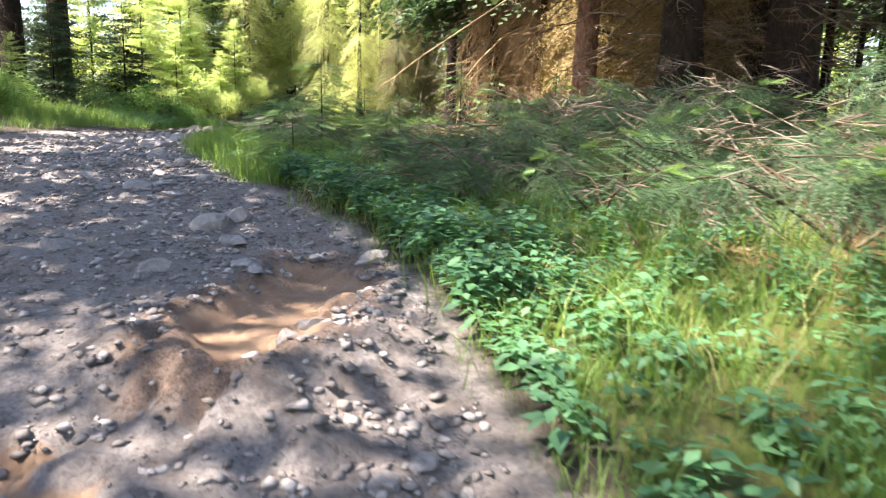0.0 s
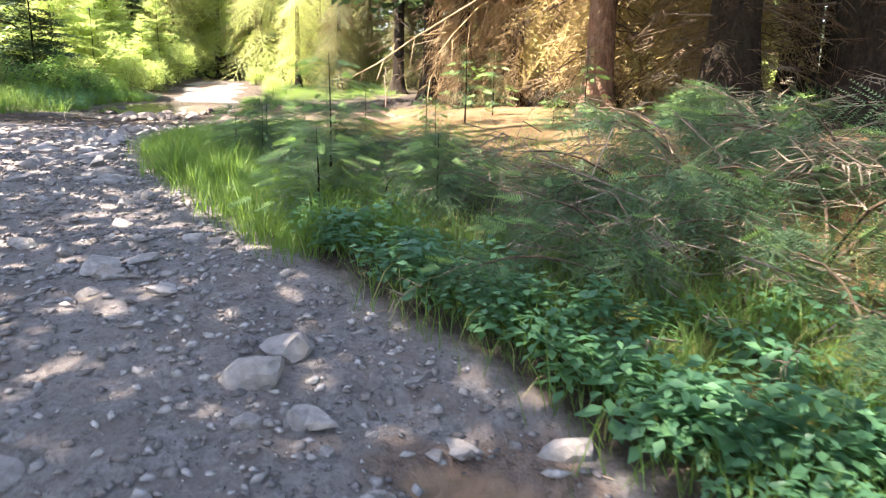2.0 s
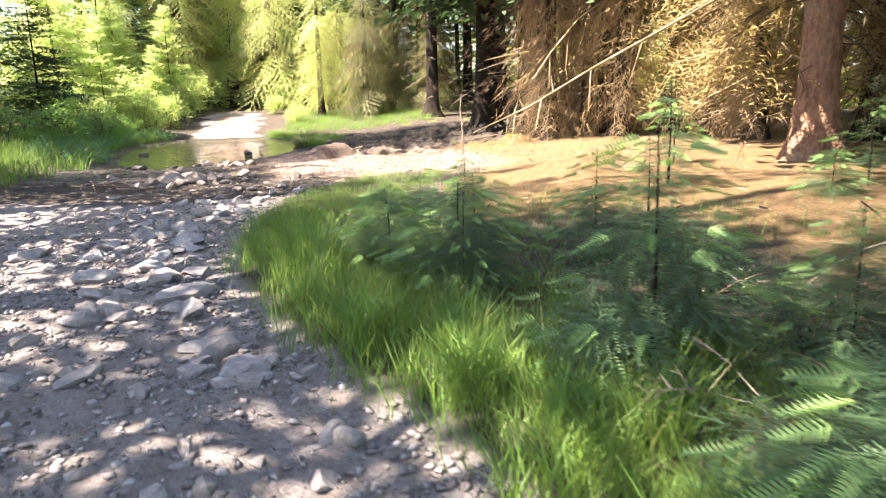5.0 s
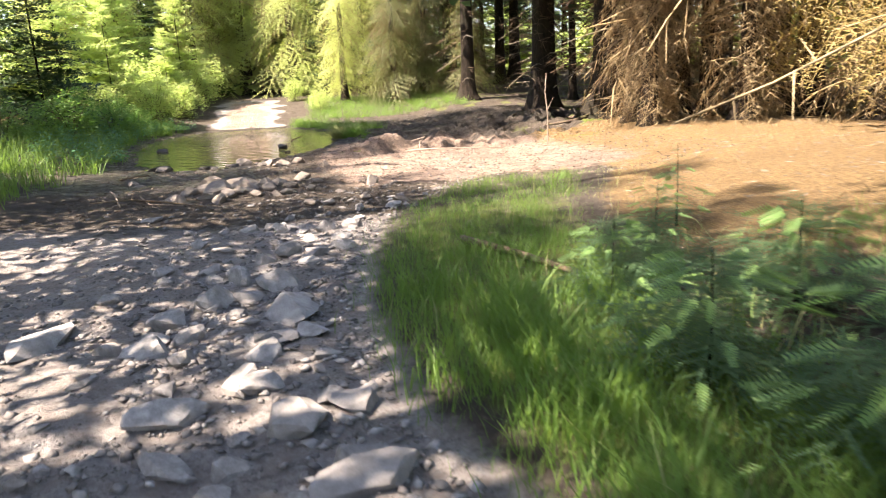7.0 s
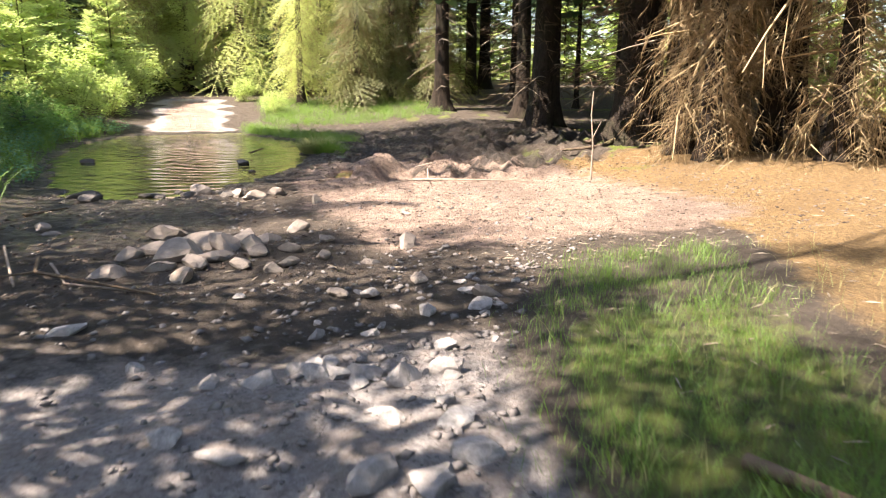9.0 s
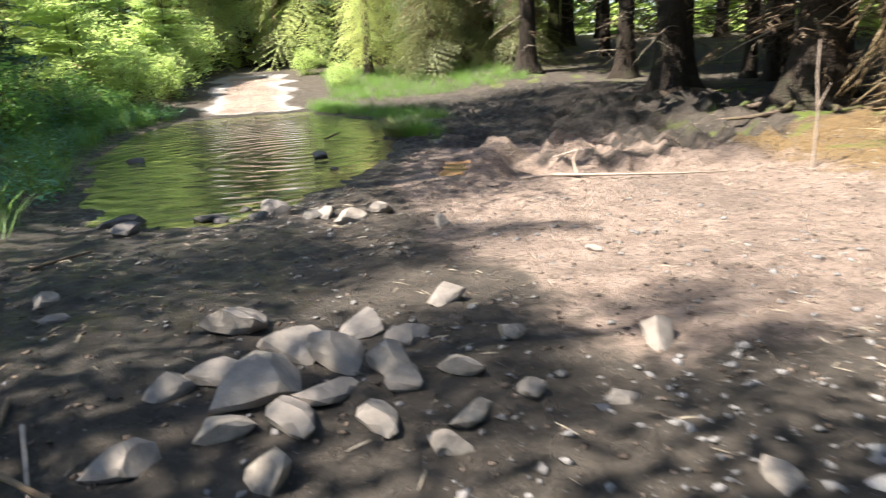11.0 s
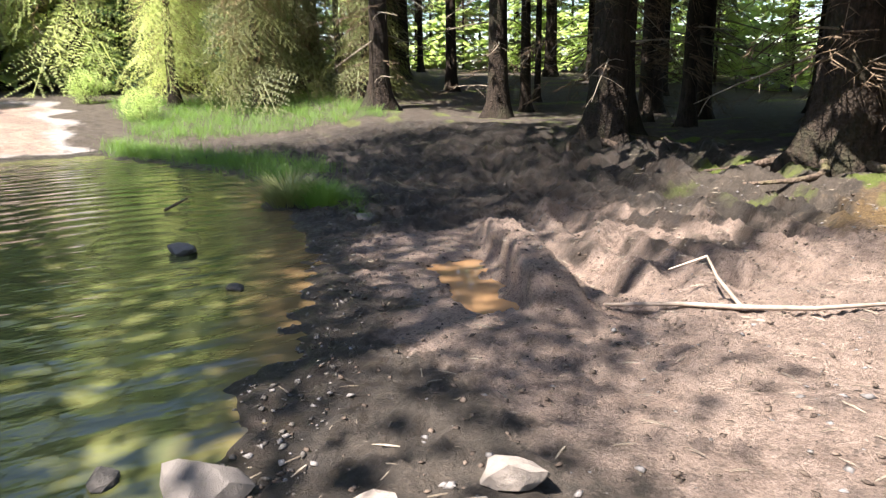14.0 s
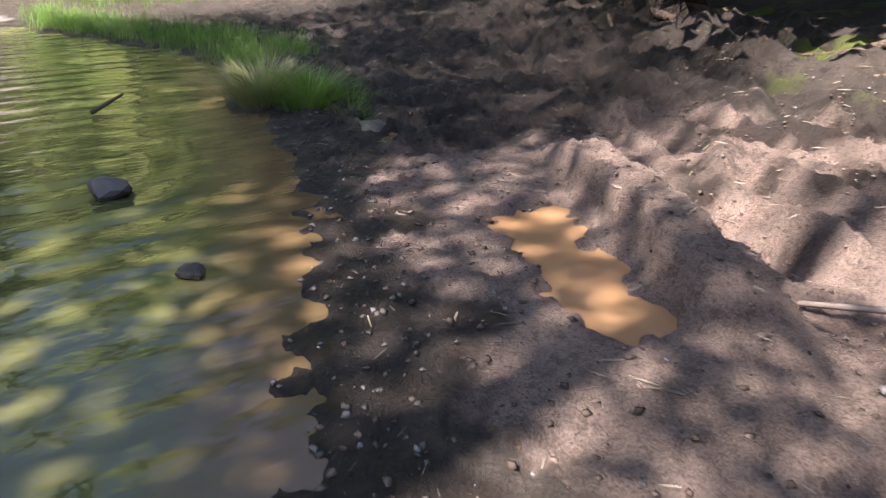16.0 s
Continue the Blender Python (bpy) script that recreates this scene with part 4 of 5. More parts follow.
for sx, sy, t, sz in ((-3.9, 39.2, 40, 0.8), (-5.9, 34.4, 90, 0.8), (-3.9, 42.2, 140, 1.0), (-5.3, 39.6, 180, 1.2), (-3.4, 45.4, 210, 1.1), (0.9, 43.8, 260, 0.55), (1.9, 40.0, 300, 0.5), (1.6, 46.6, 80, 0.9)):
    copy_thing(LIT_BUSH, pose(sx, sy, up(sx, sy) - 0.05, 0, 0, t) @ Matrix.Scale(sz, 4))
# bright backdrop trees, sunlight painted into their leaf colour
FAR_LIME = young_spruce(207, 8.5, 130, "tree coloured sunlit yellow-green beyond the dark wood", needles=SUNLIT_LEAF, base=FAR_BOUGH, spread=0.34, pitch=0.1, low=0.02, tips=False)
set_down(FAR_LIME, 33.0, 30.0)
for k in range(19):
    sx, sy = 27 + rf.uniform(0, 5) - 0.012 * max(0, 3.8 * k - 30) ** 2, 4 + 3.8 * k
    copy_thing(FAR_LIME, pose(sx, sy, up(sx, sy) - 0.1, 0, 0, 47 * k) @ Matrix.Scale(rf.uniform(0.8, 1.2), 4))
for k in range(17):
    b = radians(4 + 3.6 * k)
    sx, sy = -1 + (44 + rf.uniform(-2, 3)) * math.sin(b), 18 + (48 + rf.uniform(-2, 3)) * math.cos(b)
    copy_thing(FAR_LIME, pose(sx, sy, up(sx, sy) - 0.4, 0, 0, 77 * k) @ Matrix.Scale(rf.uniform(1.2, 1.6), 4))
ARCH = young_spruce(208, 9.5, 130, "spruce coloured sunlit yellow-green, arching over the track's dark end", needles=SUNLIT_SPRAY, base=OLIVE_BOUGH, spread=0.42, pitch=-0.1, low=0.24, tips=False)
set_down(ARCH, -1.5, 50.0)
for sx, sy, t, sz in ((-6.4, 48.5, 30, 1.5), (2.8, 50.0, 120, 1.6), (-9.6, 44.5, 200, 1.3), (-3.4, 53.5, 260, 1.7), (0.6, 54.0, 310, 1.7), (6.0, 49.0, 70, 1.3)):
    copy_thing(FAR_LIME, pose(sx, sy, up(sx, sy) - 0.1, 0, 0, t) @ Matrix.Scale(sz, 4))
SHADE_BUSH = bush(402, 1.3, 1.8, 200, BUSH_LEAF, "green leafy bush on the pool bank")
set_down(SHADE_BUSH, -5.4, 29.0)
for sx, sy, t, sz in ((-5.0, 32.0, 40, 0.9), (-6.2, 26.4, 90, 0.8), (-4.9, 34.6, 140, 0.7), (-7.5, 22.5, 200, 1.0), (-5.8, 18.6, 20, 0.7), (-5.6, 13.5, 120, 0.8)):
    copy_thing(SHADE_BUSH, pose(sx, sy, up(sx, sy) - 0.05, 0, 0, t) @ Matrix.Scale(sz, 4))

# ---- grass and herbs ----


def blade_set():
    V = np.array([(0, -0.009, 0), (0, 0.009, 0), (0.08, -0.007, 0.42), (0.08, 0.007, 0.42), (0.42, 0, 0.8)])
    return V, np.array([(0, 1, 3), (0, 3, 2), (2, 3, 4)])


BLADE = blade_set()


def grass(name, xs, ys, height, mat, label, seed, lean=0.35):
    rr = np.random.default_rng(seed)
    n = len(xs)
    z = land(xs, ys)
    R = spin(rr.uniform(0, 6.28, n), rr.uniform(-lean, lean * 0.4, n), rr.uniform(-0.3, 0.3, n))
    V, T = strew(BLADE, R, height * rr.uniform(0.4, 1.25, n) * (1 + 0.6 * wavy(xs, ys, 0.9, 57)) * (1 - 0.4 * smooth01(12.3, 14.0, ys) * smooth01(18, 17, ys)), np.column_stack([xs, ys, z - 0.01]))
    return tagged(part(name, mesh_of(name, V, T, mat)), label, "grass", kind="stuff")


def clumpy(n, x0, x1, y0, y1, keep, seed, clump=22, spread=0.11):
    rr = np.random.default_rng(seed)
    cx, cy = rr.uniform(x0, x1, n * 3 // clump), rr.uniform(y0, y1, n * 3 // clump)
    ok = keep(cx, cy, rr)
    cx, cy = cx[ok], cy[ok]
    return np.repeat(cx, clump) + rr.normal(0, spread, len(cx) * clump), np.repeat(cy, clump) + rr.normal(0, spread, len(cy) * clump)


def verge(lo, hi):
    def keep(x, y, rr):
        d = x - np.interp(y, EDGE_Y, EDGE_X)
        return (d > lo) & (d < hi + 0.5 * wavy(x, y, 1.5, 51)) & (wavy(x, y, 0.9, 53) > rr.uniform(-0.5, 0.15, len(x)))
    return keep


gx1, gy1 = clumpy(26000, 0.3, 4.6, 8.0, 16.6, verge(0.08, 1.7), 61)
grass("verge_grass", gx1, gy1, 0.26, GRASS, "soft green grass along the stony track", 62)
gx2, gy2 = clumpy(14000, 1.0, 3.6, 6.2, 12.0, verge(0.0, 0.75), 63)
grass("verge_grass", gx2, gy2, 0.36, GRASS, "longer bright green grass at the track's edge", 64)
gx3, gy3 = clumpy(12000, 2.6, 6.5, 0.2, 6.5, verge(0.1, 2.2), 65)
grass("verge_grass", gx3, gy3, 0.28, GRASS, "green grass among low herbs", 66)
gx4, gy4 = clumpy(13000, -8.5, -2.6, 9.0, 37.0, lambda x, y, rr: (outside(POOL, x, y) > 0.25) & (x < -3.4 + 0.4 * wavy(x, y, 2, 52)), 67)
grass("bank_grass", gx4, gy4, 0.55, GRASS, "tall lush green grass on the pool bank", 68, 0.5)
gx5, gy5 = clumpy(7000, 0.6, 3.6, 29.5, 37.5, lambda x, y, rr: (outside(POOL, x, y) > 0.05) & (outside(POOL, x, y) < 1.1), 69)
grass("bank_grass", gx5, gy5, 0.34, GRASS, "green grass spit beside the pool", 70)
gx6, gy6 = clumpy(9000, 1.2, 8.0, 37.0, 44.0, lambda x, y, rr: np.abs(x + 1.2) > 2.6, 71)
grass("bank_grass", gx6, gy6, 0.3, GRASS, "sunlit grass beside the far track", 72)


gx7, gy7 = clumpy(6000, 2.8, 7.2, 4.0, 12.5, verge(0.9, 4.2), 73, 12, 0.16)
grass("undergrowth_grass", gx7, gy7, 0.2, GRASS, "thin green grass under young spruces", 74, 0.6)
gx8, gy8 = clumpy(1600, 0.5, 6.5, 2.0, 16.6, verge(0.1, 3.2), 75, 10, 0.14)
grass("dry_grass", gx8, gy8, 0.34, DRY_GRASS, "bleached dry grass stalks on the verge", 76, 0.6)


def tussock(x, y, radius, n, height, seed, mat, label):
    rr = np.random.default_rng(seed)
    a, q = rr.uniform(0, 6.28, n), radius * np.sqrt(rr.random(n))
    t = thing("grass_tussock", label, "grass tussock", "tussocks in the mud", at=(x, y, 0))
    V, T = strew(BLADE, spin(a, -0.5 * q / radius, rr.uniform(-0.3, 0.3, n)), height * rr.uniform(0.6, 1.2, n), np.column_stack([q * np.cos(a), q * np.sin(a), 0.07 * (1 - (q / radius) ** 2) + 0 * a]))
    th = np.linspace(0, 2 * np.pi, 14, endpoint=False)
    rings = [(1.15, -0.12), (1.1, 0.0), (0.85, 0.05), (0.4, 0.08)]
    cv = np.array([(radius * k * math.cos(b) * (1 + 0.12 * math.sin(3 * b + seed)), radius * k * math.sin(b), h) for k, h in rings for b in th])
    i, j = np.meshgrid(np.arange(3), np.arange(14), indexing="ij")
    cq = np.stack([i * 14 + j, i * 14 + (j + 1) % 14, (i + 1) * 14 + (j + 1) % 14, (i + 1) * 14 + j], -1).reshape(-1, 4)
    part("sod", mesh_of("sod", cv, cq, WET_STONE, smooth=True), t, "wet dark sod")
    part("grass_tuft", mesh_of("grass_tuft", V, T, mat), t)
    return t


tussock(1.72, 27.85, 0.3, 1000, 0.5, 81, DRY_GRASS, "bleached grass tussock at the water's edge")
tussock(1.98, 27.4, 0.28, 1000, 0.44, 82, GRASS, "green grass tussock at the water's edge")
tussock(2.2, 27.0, 0.24, 600, 0.24, 85, GRASS, "small green grass tussock in the mud")
tussock(2.6, 29.9, 0.22, 300, 0.28, 83, DRY_GRASS, "pale grass tussock in black mud")
tussock(2.1, 26.5, 0.2, 200, 0.12, 84, GRASS, "short worn grass tussock in mud")


def herb(rr, height, leaves):
    """One leafy herb: a stem with broad leaves in pairs."""
    sets = []
    yaw0 = rr.uniform(0, 6.28)
    for k in range(leaves):
        z = height * (0.3 + 0.7 * (k + 1) / leaves)
        for s in range(3):
            sets.append((yaw0 + k * 0.9 + s * 2.1, z, 0.072 * (1.15 - 0.5 * k / leaves)))
    q = np.array(sets)
    return strew(LEAF, spin(q[:, 0], rr.uniform(-0.5, 0.25, len(q)), rr.uniform(-0.3, 0.3, len(q))), q[:, 2] * rr.uniform(0.8, 1.25, len(q)), np.column_stack([0.02 * np.cos(q[:, 0]), 0.02 * np.sin(q[:, 0]), q[:, 1]]))


def herbs(name, n, x0, x1, y0, y1, keep, height, label, seed):
    rr = np.random.default_rng(seed)
    kinds = [herb(rr, 1.0 * height, 3) for _ in range(4)] + [herb(rr, 1.3 * height, 4) for _ in range(2)]
    xs, ys = rr.uniform(x0, x1, n * 5), rr.uniform(y0, y1, n * 5)
    ok = np.flatnonzero(keep(xs, ys, rr))[:n]
    sets = []
    for k, base in enumerate(kinds):
        i = ok[k::len(kinds)]
        sets.append(strew(base, spin(rr.uniform(0, 6.28, len(i)), rr.uniform(-0.2, 0.2, len(i)), rr.uniform(-0.2, 0.2, len(i))), rr.uniform(0.6, 1.3, len(i)), np.column_stack([xs[i], ys[i], land(xs[i], ys[i])])))
    V, T = merge(*sets)
    return tagged(part(name, mesh_of(name, V, T, HERB_LEAF)), label, "herbs", kind="stuff")


herbs("bramble_leaves", 560, 2.4, 4.6, 3.0, 6.9, verge(0.12, 0.62), 0.2, "low green bramble and nettle leaves along the verge", 91)
herbs("bramble_leaves", 380, 2.6, 6.5, 0.5, 5.0, verge(0.1, 2.0), 0.13, "broad green herb leaves among grass", 92)
herbs("bank_herbs", 500, -6.5, -3.0, 22.5, 36.5, lambda x, y, rr: (outside(POOL, x, y) > 0.2) & (outside(POOL, x, y) < 1.8), 0.35, "leafy green herbs on the pool bank", 93)

# ---- stones ----


def stone_mesh(seed, flat, mat, cuts=2):
    bm = bmesh.new()
    bmesh.ops.create_icosphere(bm, subdivisions=cuts, radius=0.5)
    rr = np.random.default_rng(seed)
    planes = rr.normal(size=(9, 3))
    planes /= np.linalg.norm(planes, axis=1)[:, None]
    cut = rr.uniform(0.2, 0.34, 9)
    sx, sy = rr.uniform(0.8, 1.25), rr.uniform(0.6, 0.9)
    for v in bm.verts:
        p = np.array(v.co)
        for n, c in zip(planes, cut):
            d = p @ n - c
            if d > 0:
                p = p - n * d
        p = p * (1 + 0.03 * rr.uniform(-1, 1))
        v.co = (p[0] * sx * 1.3, p[1] * sy * 1.3, p[2] * flat * 1.3)
    me = bpy.data.meshes.new("stone")
    bm.to_mesh(me), bm.free()
    me.materials.append(mat)
    return me


KINDS = [stone_mesh(500 + k, 0.35 + 0.12 * (k % 4), STONE) for k in range(8)]
PALE_KINDS = [stone_mesh(520 + k, 0.42 + 0.1 * (k % 3), PALE_STONE) for k in range(4)]
WET_KINDS = [stone_mesh(540 + k, 0.45, WET_STONE) for k in range(3)]


def stone(x, y, size, kinds, label, group, seed, sink=0.19):
    rr = random.Random(seed)
    ob = new("stone", kinds[rr.randrange(len(kinds))])
    ob.matrix_basis = pose(x, y, up(x, y) + size * (0.25 - sink), rr.uniform(-9, 9), rr.uniform(-9, 9), rr.uniform(0, 360)) @ Matrix.Diagonal((size, size * rr.uniform(0.8, 1.1), size * rr.uniform(0.8, 1.1), 1))
    return tagged(ob, label, "stone", group)


TRAIL_STONES = [(1.67, 5.77, 0.22), (1.36, 6.07, 0.18), (1.37, 4.25, 0.2), (2.2, 4.79, 0.26), (2.35, 4.48, 0.17), (2.08, 3.79, 0.18), (2.41, 4.47, 0.18), (1.74, 6.81, 0.2), (3.34, 4.14, 0.2), (1.89, 6.71, 0.22),
                (0.98, 6.54, 0.2), (2.33, 5.02, 0.32), (-0.74, 12.77, 0.3), (-0.47, 12.92, 0.26), (0.16, 11.81, 0.22), (0.0, 11.13, 0.32), (0.25, 10.65, 0.33), (0.3, 10.3, 0.28), (0.37, 14.82, 0.22), (-1.43, 12.59, 0.42), (-1.0, 12.4, 0.18),
                (0.0, 12.55, 0.4), (-0.12, 11.95, 0.3), (-0.5, 11.0, 0.22), (-0.25, 10.9, 0.17), (-0.33, 10.7, 0.18), (0.15, 11.35, 0.16), (1.05, 6.25, 0.2), (1.25, 6.2, 0.24), (1.5, 6.3, 0.16)]
for k, (sx, sy, sz) in enumerate(TRAIL_STONES):
    stone(sx, sy, sz, KINDS, "grey angular stone half sunk in the track", "stones on the track", 600 + k)
r = random.Random(9)
for k in range(70):
    sy = r.uniform(9.0, 15.8)
    sx = float(np.interp(sy, EDGE_Y, EDGE_X)) - 0.2 - abs(r.gauss(0, 0.9))
    stone(sx, sy, r.uniform(0.12, 0.3), KINDS, "pale grey broken stone on the track", "stones on the track", 1200 + k)
for k in range(200):
    sy = r.uniform(1.0, 16.6)
    xe = float(np.interp(sy, EDGE_Y, EDGE_X))
    sx = xe - 0.15 - abs(r.gauss(0, 1.4))
    stone(sx, sy, 0.07 + 0.13 * r.random() ** 2.2, KINDS, "small grey stone on the stony track", "stones on the track", 700 + k)
for k, (sx, sy, sz) in enumerate(((-0.95, 18.6, 0.5), (-0.62, 18.1, 0.46), (-0.25, 18.3, 0.42), (-0.05, 18.05, 0.3), (-1.0, 17.9, 0.34), (-0.5, 17.6, 0.36), (-0.15, 17.55, 0.3), (0.3, 18.6, 0.3), (0.05, 17.2, 0.26), (0.45, 17.9, 0.2),
                                  (-0.8, 17.72, 0.42), (-0.42, 17.95, 0.38), (-0.64, 17.4, 0.34), (-0.2, 17.75, 0.4), (-0.95, 17.45, 0.3), (-0.3, 17.3, 0.3), (0.1, 17.6, 0.3), (-1.18, 17.9, 0.3), (-1.3, 17.3, 0.26), (-0.75, 17.1, 0.24), (-0.1, 17.0, 0.22), (0.35, 17.3, 0.2), (0.72, 17.22, 0.2), (0.95, 16.5, 0.2), (1.18, 17.71, 0.34), (-2.2, 19.6, 0.26), (-2.05, 19.2, 0.2), (0.3, 16.3, 0.22), (1.3, 16.0, 0.2))):
    stone(sx, sy, sz, PALE_KINDS, "pale sunlit stone in the churned mud", "stones by the pool", 930 + k)
for k, (sx, sy, sz) in enumerate(((0.0, 21.12, 0.4), (0.3, 21.34, 0.36), (-0.22, 21.42, 0.24), (0.75, 20.6, 0.22), (1.6, 19.3, 0.16))):
    stone(sx, sy, sz, PALE_KINDS, "broad pale stone slab at the pool's edge", "stones by the pool", 960 + k)
for k, (sx, sy, sz) in enumerate(((-0.67, 21.94, 0.38), (-1.32, 22.02, 0.3), (-1.2, 21.85, 0.2), (-2.25, 22.15, 0.5), (-2.1, 21.6, 0.4), (-0.85, 21.7, 0.22), (-1.0, 22.3, 0.14), (-2.9, 27.3, 0.4), (0.02, 26.0, 0.34), (0.15, 24.6, 0.16), (-0.3, 21.4, 0.3))):
    ob = stone(sx, sy, sz, WET_KINDS, "wet dark stone at the water's edge", "stones in the pool", 980 + k)
    ob.location.z = max(ob.location.z, 0.02)

rr = np.random.default_rng(77)
pebble = (np.array([(0.5, 0, 0), (-0.5, 0.1, 0), (0.1, 0.36, 0.05), (-0.05, -0.34, 0), (0.15, 0.05, 0.22), (0, 0, -0.2)]),
          np.array([(0, 2, 4), (2, 1, 4), (1, 3, 4), (3, 0, 4), (2, 0, 5), (1, 2, 5), (3, 1, 5), (0, 3, 5)]))
py = rr.uniform(0.5, 21.5, 30000)
px = np.interp(py, EDGE_Y, EDGE_X) - 0.05 - np.abs(rr.normal(0, 1.7, 30000))
ok = (px > -3.3) & (outside(SILT_POOL, px, py) > 0.05) & (outside(SILT_POOL_2, px, py) > 0.05) & ((py < 17.5) | (px < 0.4) | (rr.random(30000) < 0.12)) & (rr.random(30000) < 1 - 0.6 * smooth01(12.8, 14.5, py)) & (rr.random(30000) < 0.35 + 0.65 * smooth01(-0.4, 0.5, wavy(px, py, 1.6, 41)))
px, py = px[ok], py[ok]
n = len(px)
V, T = strew(pebble, spin(rr.uniform(0, 6.28, n), rr.uniform(-0.3, 0.3, n), rr.uniform(-0.3, 0.3, n)), 0.014 + 0.085 * rr.random(n) ** 2.8, np.column_stack([px, py, land(px, py) + 0.004]))
tagged(part("gravel", mesh_of("gravel", V, T, [GRAVEL, STONE], np.repeat((np.arange(n) % 3 == 0) & (py < 12.8), 8).astype(int))), "loose grey angular gravel strewn over the track", "gravel", kind="stuff")

# ---- fallen and hanging branches ----


def stick(name, lines, mat, label, category="branch", group=""):
    """A fallen branch: lines of (points, thick, thin)."""
    t = merge(*[tube(p, np.linspace(a, b, len(p)), 6) for p, a, b in lines])
    return tagged(part(name, mesh_of(name, *t, mat, smooth=True)), label, category, group)


def on(x, y, h=0.02):
    return (x, y, up(x, y) + h)


stick("fallen_branch", [([on(2.35, 22.9, 0.05), on(2.55, 22.4, 0.05), on(2.72, 22.06, 0.05)], 0.014, 0.02), ([on(2.72, 22.06, 0.05), on(3.0, 21.75, 0.05), on(3.6, 21.5, 0.04), on(4.3, 21.5, 0.03)], 0.02, 0.007),
                        ([on(2.72, 22.06, 0.05), (2.78, 22.3, up(2.78, 22.3) + 0.16), (2.92, 22.5, up(2.92, 22.5) + 0.24)], 0.015, 0.009), ([(2.92, 22.5, up(2.92, 22.5) + 0.24), (2.65, 22.6, up(2.65, 22.6) + 0.2)], 0.012, 0.006)], PALE_WOOD, "pale bare forked branch lying on mud", group="fallen branches")
stick("fallen_branch", [([on(1.35, 13.55, 0.05), on(1.6, 13.0, 0.06), on(1.86, 12.43, 0.03)], 0.032, 0.022)], DARK_TWIG, "grey rotting branch lying in grass", group="fallen branches")
stick("fallen_branch", [([on(-1.9, 18.0), on(-1.8, 17.4, 0.06), on(-1.3, 16.9, 0.05), on(-0.9, 16.6)], 0.018, 0.008), ([on(-1.8, 17.4, 0.06), on(-2.2, 17.1, 0.1)], 0.01, 0.005)], DARK_TWIG, "thin curved dark branch on bare earth", group="fallen branches")
stick("fallen_branch", [([on(-2.3, 18.6), on(-2.05, 17.7, 0.08), on(-1.9, 17.2)], 0.014, 0.008)], PALE_WOOD, "thin pale branch on bare earth", group="fallen branches")
stick("fallen_branch", [([on(-1.75, 17.7), on(-1.55, 17.1), on(-1.0, 16.7)], 0.012, 0.006)], PALE_WOOD, "thin pale branch on bare earth", group="fallen branches")
stick("fallen_branch", [([on(-2.6, 20.6), on(-2.2, 20.9, 0.04)], 0.02, 0.01)], DARK_TWIG, "short dark branch on wet mud", group="fallen branches")
stick("fallen_branch", [([on(4.05, 6.6, 0.5), on(4.4, 6.0, 0.38), on(4.7, 5.45, 0.25), on(5.1, 4.8, 0.12)], 0.006, 0.013), ([on(4.4, 6.0, 0.38), on(3.9, 5.9, 0.3), on(3.5, 5.5, 0.24)], 0.007, 0.003), ([on(4.6, 5.65, 0.3), on(4.2, 5.3, 0.22), on(3.8, 5.1, 0.2)], 0.007, 0.003),
                        ([on(4.3, 6.2, 0.42), on(4.6, 6.5, 0.7)], 0.006, 0.003), ([on(4.75, 5.4, 0.25), on(4.9, 5.7, 0.6), on(4.8, 6.1, 0.8)], 0.007, 0.003), ([on(4.85, 5.2, 0.2), on(4.5, 4.8, 0.12)], 0.007, 0.003)], GREY_TWIG, "fallen dead spruce branch with many bare side twigs", group="fallen branches")
for k in range(16):
    bx, by, ba, bl = rb.uniform(3.6, 6.2), rb.uniform(4.4, 10.5), rb.uniform(0, 6.28), rb.uniform(0.4, 1.1)
    stick("dead_twig", [([on(bx, by, rb.uniform(0.02, 0.3)), on(bx + 0.5 * bl * math.cos(ba), by + 0.5 * bl * math.sin(ba), rb.uniform(0.1, 0.3)), on(bx + bl * math.cos(ba + 0.3), by + bl * math.sin(ba + 0.3), 0.01)], 0.008, 0.004)], GREY_TWIG if k % 3 else DARK_TWIG, "thin dry dead twig among young spruces", "twig", "dead twigs in the undergrowth")
stick("leaning_branch", [([(3.26, 13.7, 0.92), (3.8, 13.2, 1.22), (4.3, 12.66, 1.6), (5.6, 11.5, 2.45), (7.6, 10.4, 3.4), (9.4, 9.75, 4.0)], 0.008, 0.02), ([(3.6, 13.4, 1.1), (3.5, 13.2, 0.85)], 0.007, 0.003), ([(3.9, 13.1, 1.3), (3.75, 12.9, 0.95)], 0.008, 0.003), ([(4.3, 12.66, 1.6), (4.2, 12.5, 1.15)], 0.008, 0.003),
                         ([(4.7, 12.3, 1.85), (4.5, 12.2, 1.4)], 0.008, 0.003), ([(4.0, 13.0, 1.37), (4.1, 13.3, 1.55)], 0.006, 0.003)], DRY_TWIG, "long pale dead branch hanging from a spruce")
stick("dead_sapling", [([on(5.07, 21.1, -0.05), (5.09, 21.12, 0.65), (5.05, 21.14, 1.1), (5.1, 21.2, 1.45)], 0.016, 0.007), ([(5.08, 21.12, 0.75), (5.2, 21.1, 1.0)], 0.008, 0.004)], PALE_WOOD, "thin pale dead upright stem")
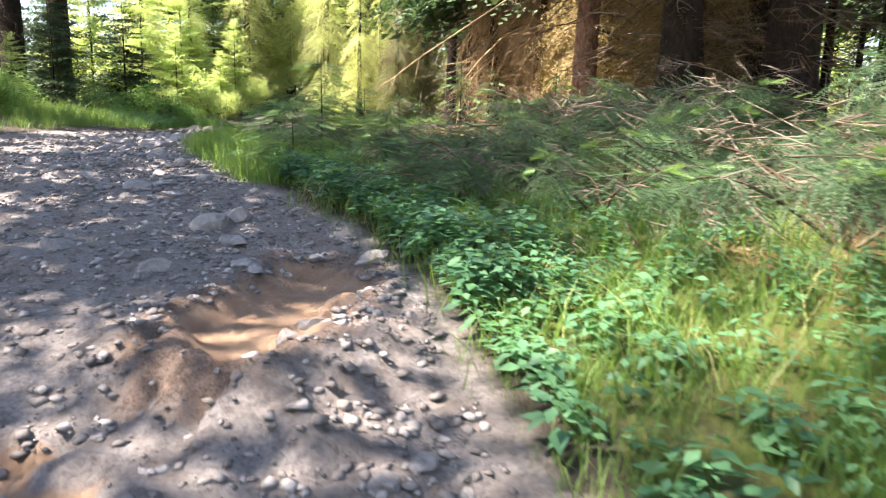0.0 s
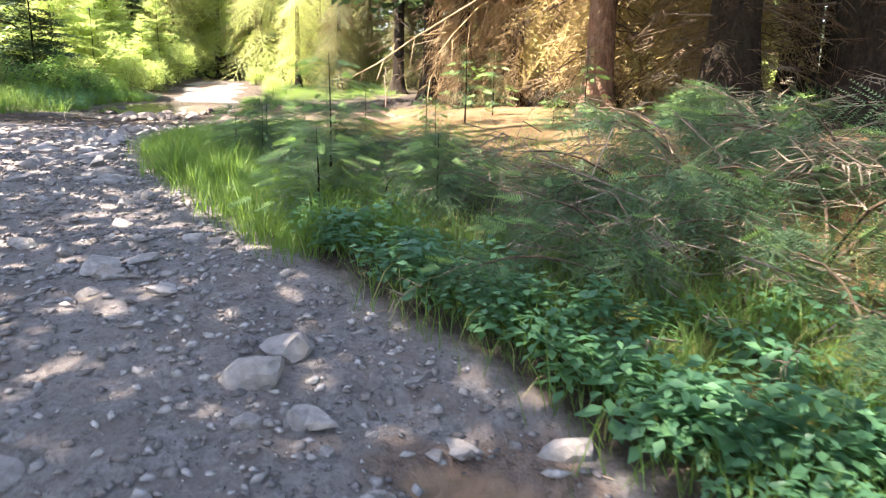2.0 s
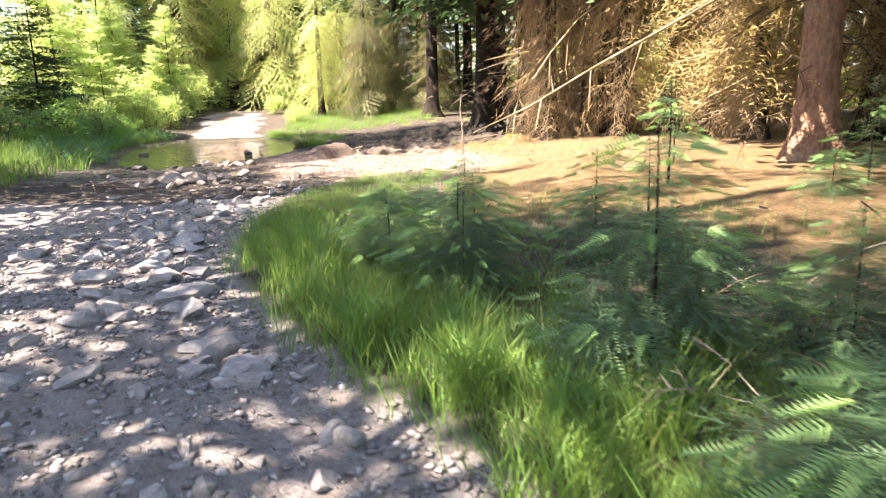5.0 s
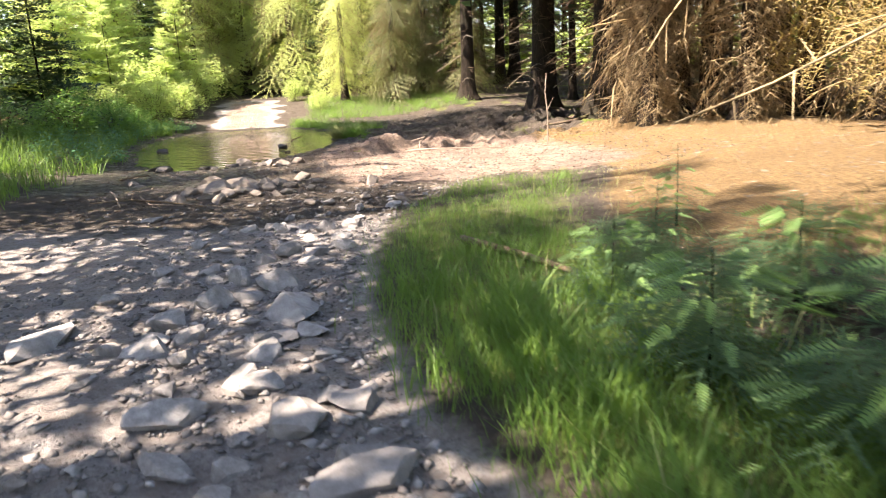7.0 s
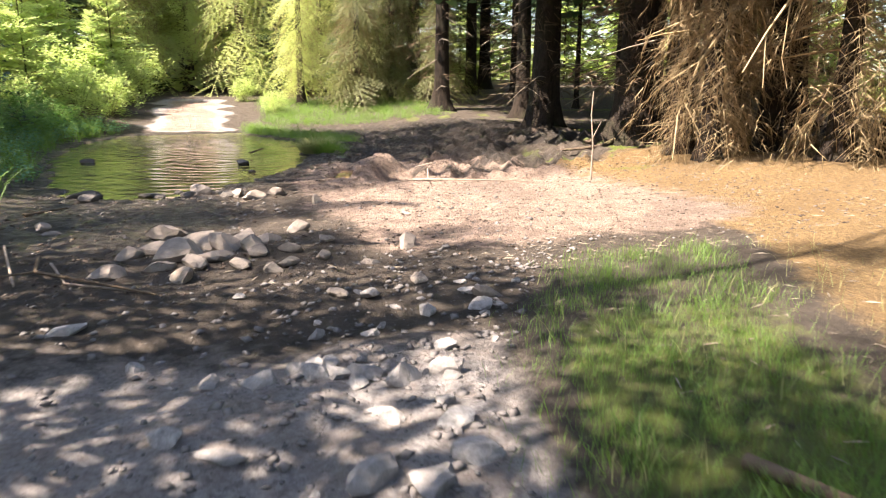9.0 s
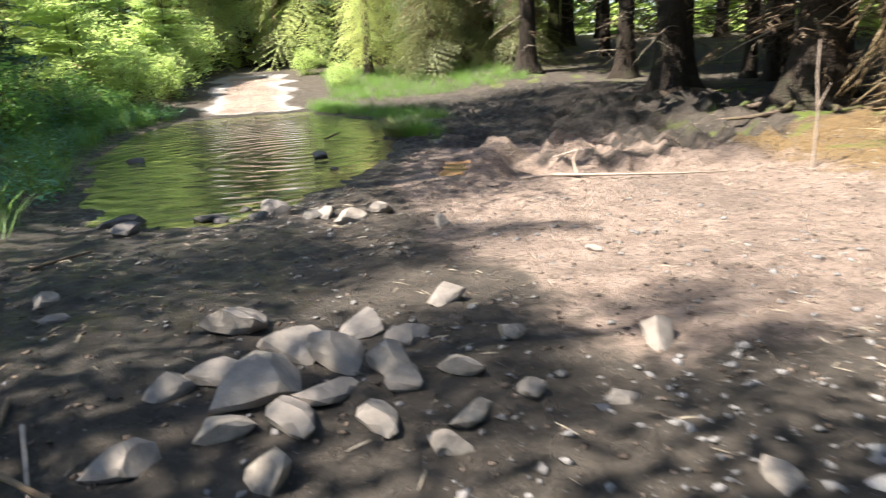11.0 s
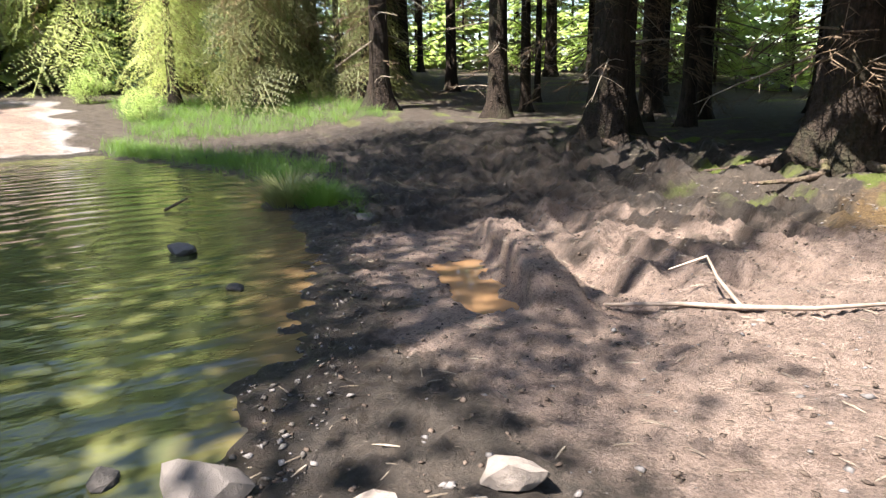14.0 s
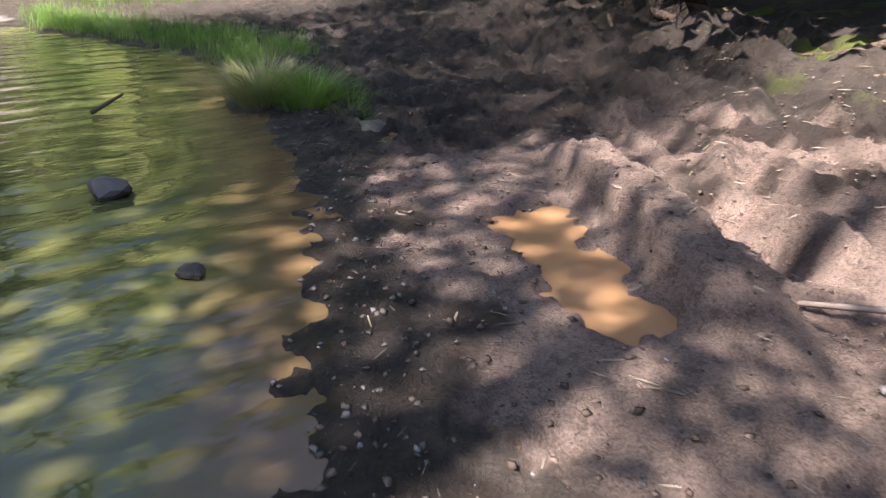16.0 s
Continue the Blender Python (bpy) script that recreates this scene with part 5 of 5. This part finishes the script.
stick("hanging_branch", [([(8.1, 19.9, 3.4), (7.2, 19.5, 2.9), (6.5, 19.3, 2.2), (6.1, 19.2, 1.7)], 0.026, 0.008), ([(6.5, 19.3, 2.2), (6.45, 19.2, 1.5)], 0.01, 0.004), ([(7.0, 19.45, 2.75), (6.9, 19.4, 1.9), (6.95, 19.3, 1.5)], 0.012, 0.004), ([(7.5, 19.6, 3.1), (7.3, 19.7, 2.2)], 0.011, 0.004)], DRY_TWIG, "bare pale dead branch hanging from an edge spruce")
stick("hanging_branch", [([(7.4, 21.0, 2.6), (6.6, 20.7, 1.9), (6.2, 20.6, 1.1), (6.1, 20.5, 0.45)], 0.024, 0.008), ([(6.6, 20.7, 1.9), (6.2, 20.9, 1.6)], 0.01, 0.004), ([(6.3, 20.6, 1.3), (6.5, 20.4, 0.8)], 0.01, 0.004)], DRY_TWIG, "bare pale dead branch hanging from an edge spruce")
stick("floating_stick", [([(0.3, 28.3, 0.02), (0.62, 28.55, 0.1)], 0.02, 0.012)], DARK_TWIG, "short dark stick floating in the pool")

# ---- litter strewn over mud and earth ----
rr = np.random.default_rng(88)
bx, by = rr.uniform(-2.8, 6.5, 20000), rr.uniform(16.5, 31, 20000)
ok = outside(POOL, bx, by) > 0.04
bx, by = bx[ok], by[ok]
n = len(bx)
V, T = strew(pebble, spin(rr.uniform(0, 6.28, n), rr.uniform(-0.4, 0.4, n), rr.uniform(-0.4, 0.4, n)), 0.008 + 0.055 * rr.random(n) ** 3, np.column_stack([bx, by, land(bx, by) + 0.002]))
tagged(part("mud_crumbs", mesh_of("mud_crumbs", V, T, [DARK_MUD, GRAVEL], np.repeat(np.arange(n) % 6 == 0, 8).astype(int))), "dark crumbs of earth and bark on trampled mud", "debris", kind="stuff")
sy = rr.uniform(21.0, 31, 30000)
sx = rr.uniform(-3.6, 3.0, 30000)
sd = outside(POOL, sx, sy)
ok = (sd > -0.2) & (sd < 0.4) & (rr.random(30000) < 0.5)
sx, sy = sx[ok], sy[ok]
n = len(sx)
V, T = strew(pebble, spin(rr.uniform(0, 6.28, n), rr.uniform(-0.3, 0.3, n), rr.uniform(-0.3, 0.3, n)), 0.012 + 0.05 * rr.random(n) ** 3, np.column_stack([sx, sy, land(sx, sy) + 0.003]))
tagged(part("shore_pebbles", mesh_of("shore_pebbles", V, T, [WET_STONE, GRAVEL], np.repeat(np.arange(n) % 4 == 0, 8).astype(int))), "wet dark pebbles along the pool's edge", "gravel", kind="stuff")
sliver = (np.array([(-0.5, -0.03, 0), (-0.5, 0.03, 0), (0, 0.0, 0.07), (0.5, 0.05, 0.01), (0.5, 0.0, 0.0)]), np.array([(0, 1, 2), (2, 3, 4), (0, 2, 4), (1, 3, 2)]))
bx, by = np.concatenate([rr.uniform(-2.6, 7.0, 3500), rr.uniform(1.5, 9.0, 6500)]), np.concatenate([rr.uniform(16.5, 29, 3500), rr.uniform(3.0, 24, 6500)])
ok = (outside(POOL, bx, by) > 0.04) & ((bx > np.interp(by, EDGE_Y, EDGE_X) - 0.2) | (by > 16.5))
bx, by = bx[ok], by[ok]
n = len(bx)
V, T = strew(sliver, spin(rr.uniform(0, 6.28, n), rr.uniform(-0.15, 0.15, n), 0 * bx), 0.025 + 0.1 * rr.random(n) ** 3, np.column_stack([bx, by, land(bx, by) + 0.006]))
tagged(part("fallen_twigs", mesh_of("fallen_twigs", V, T, GREY_TWIG)), "dry fallen twigs and needles on the forest floor", "debris", kind="stuff")
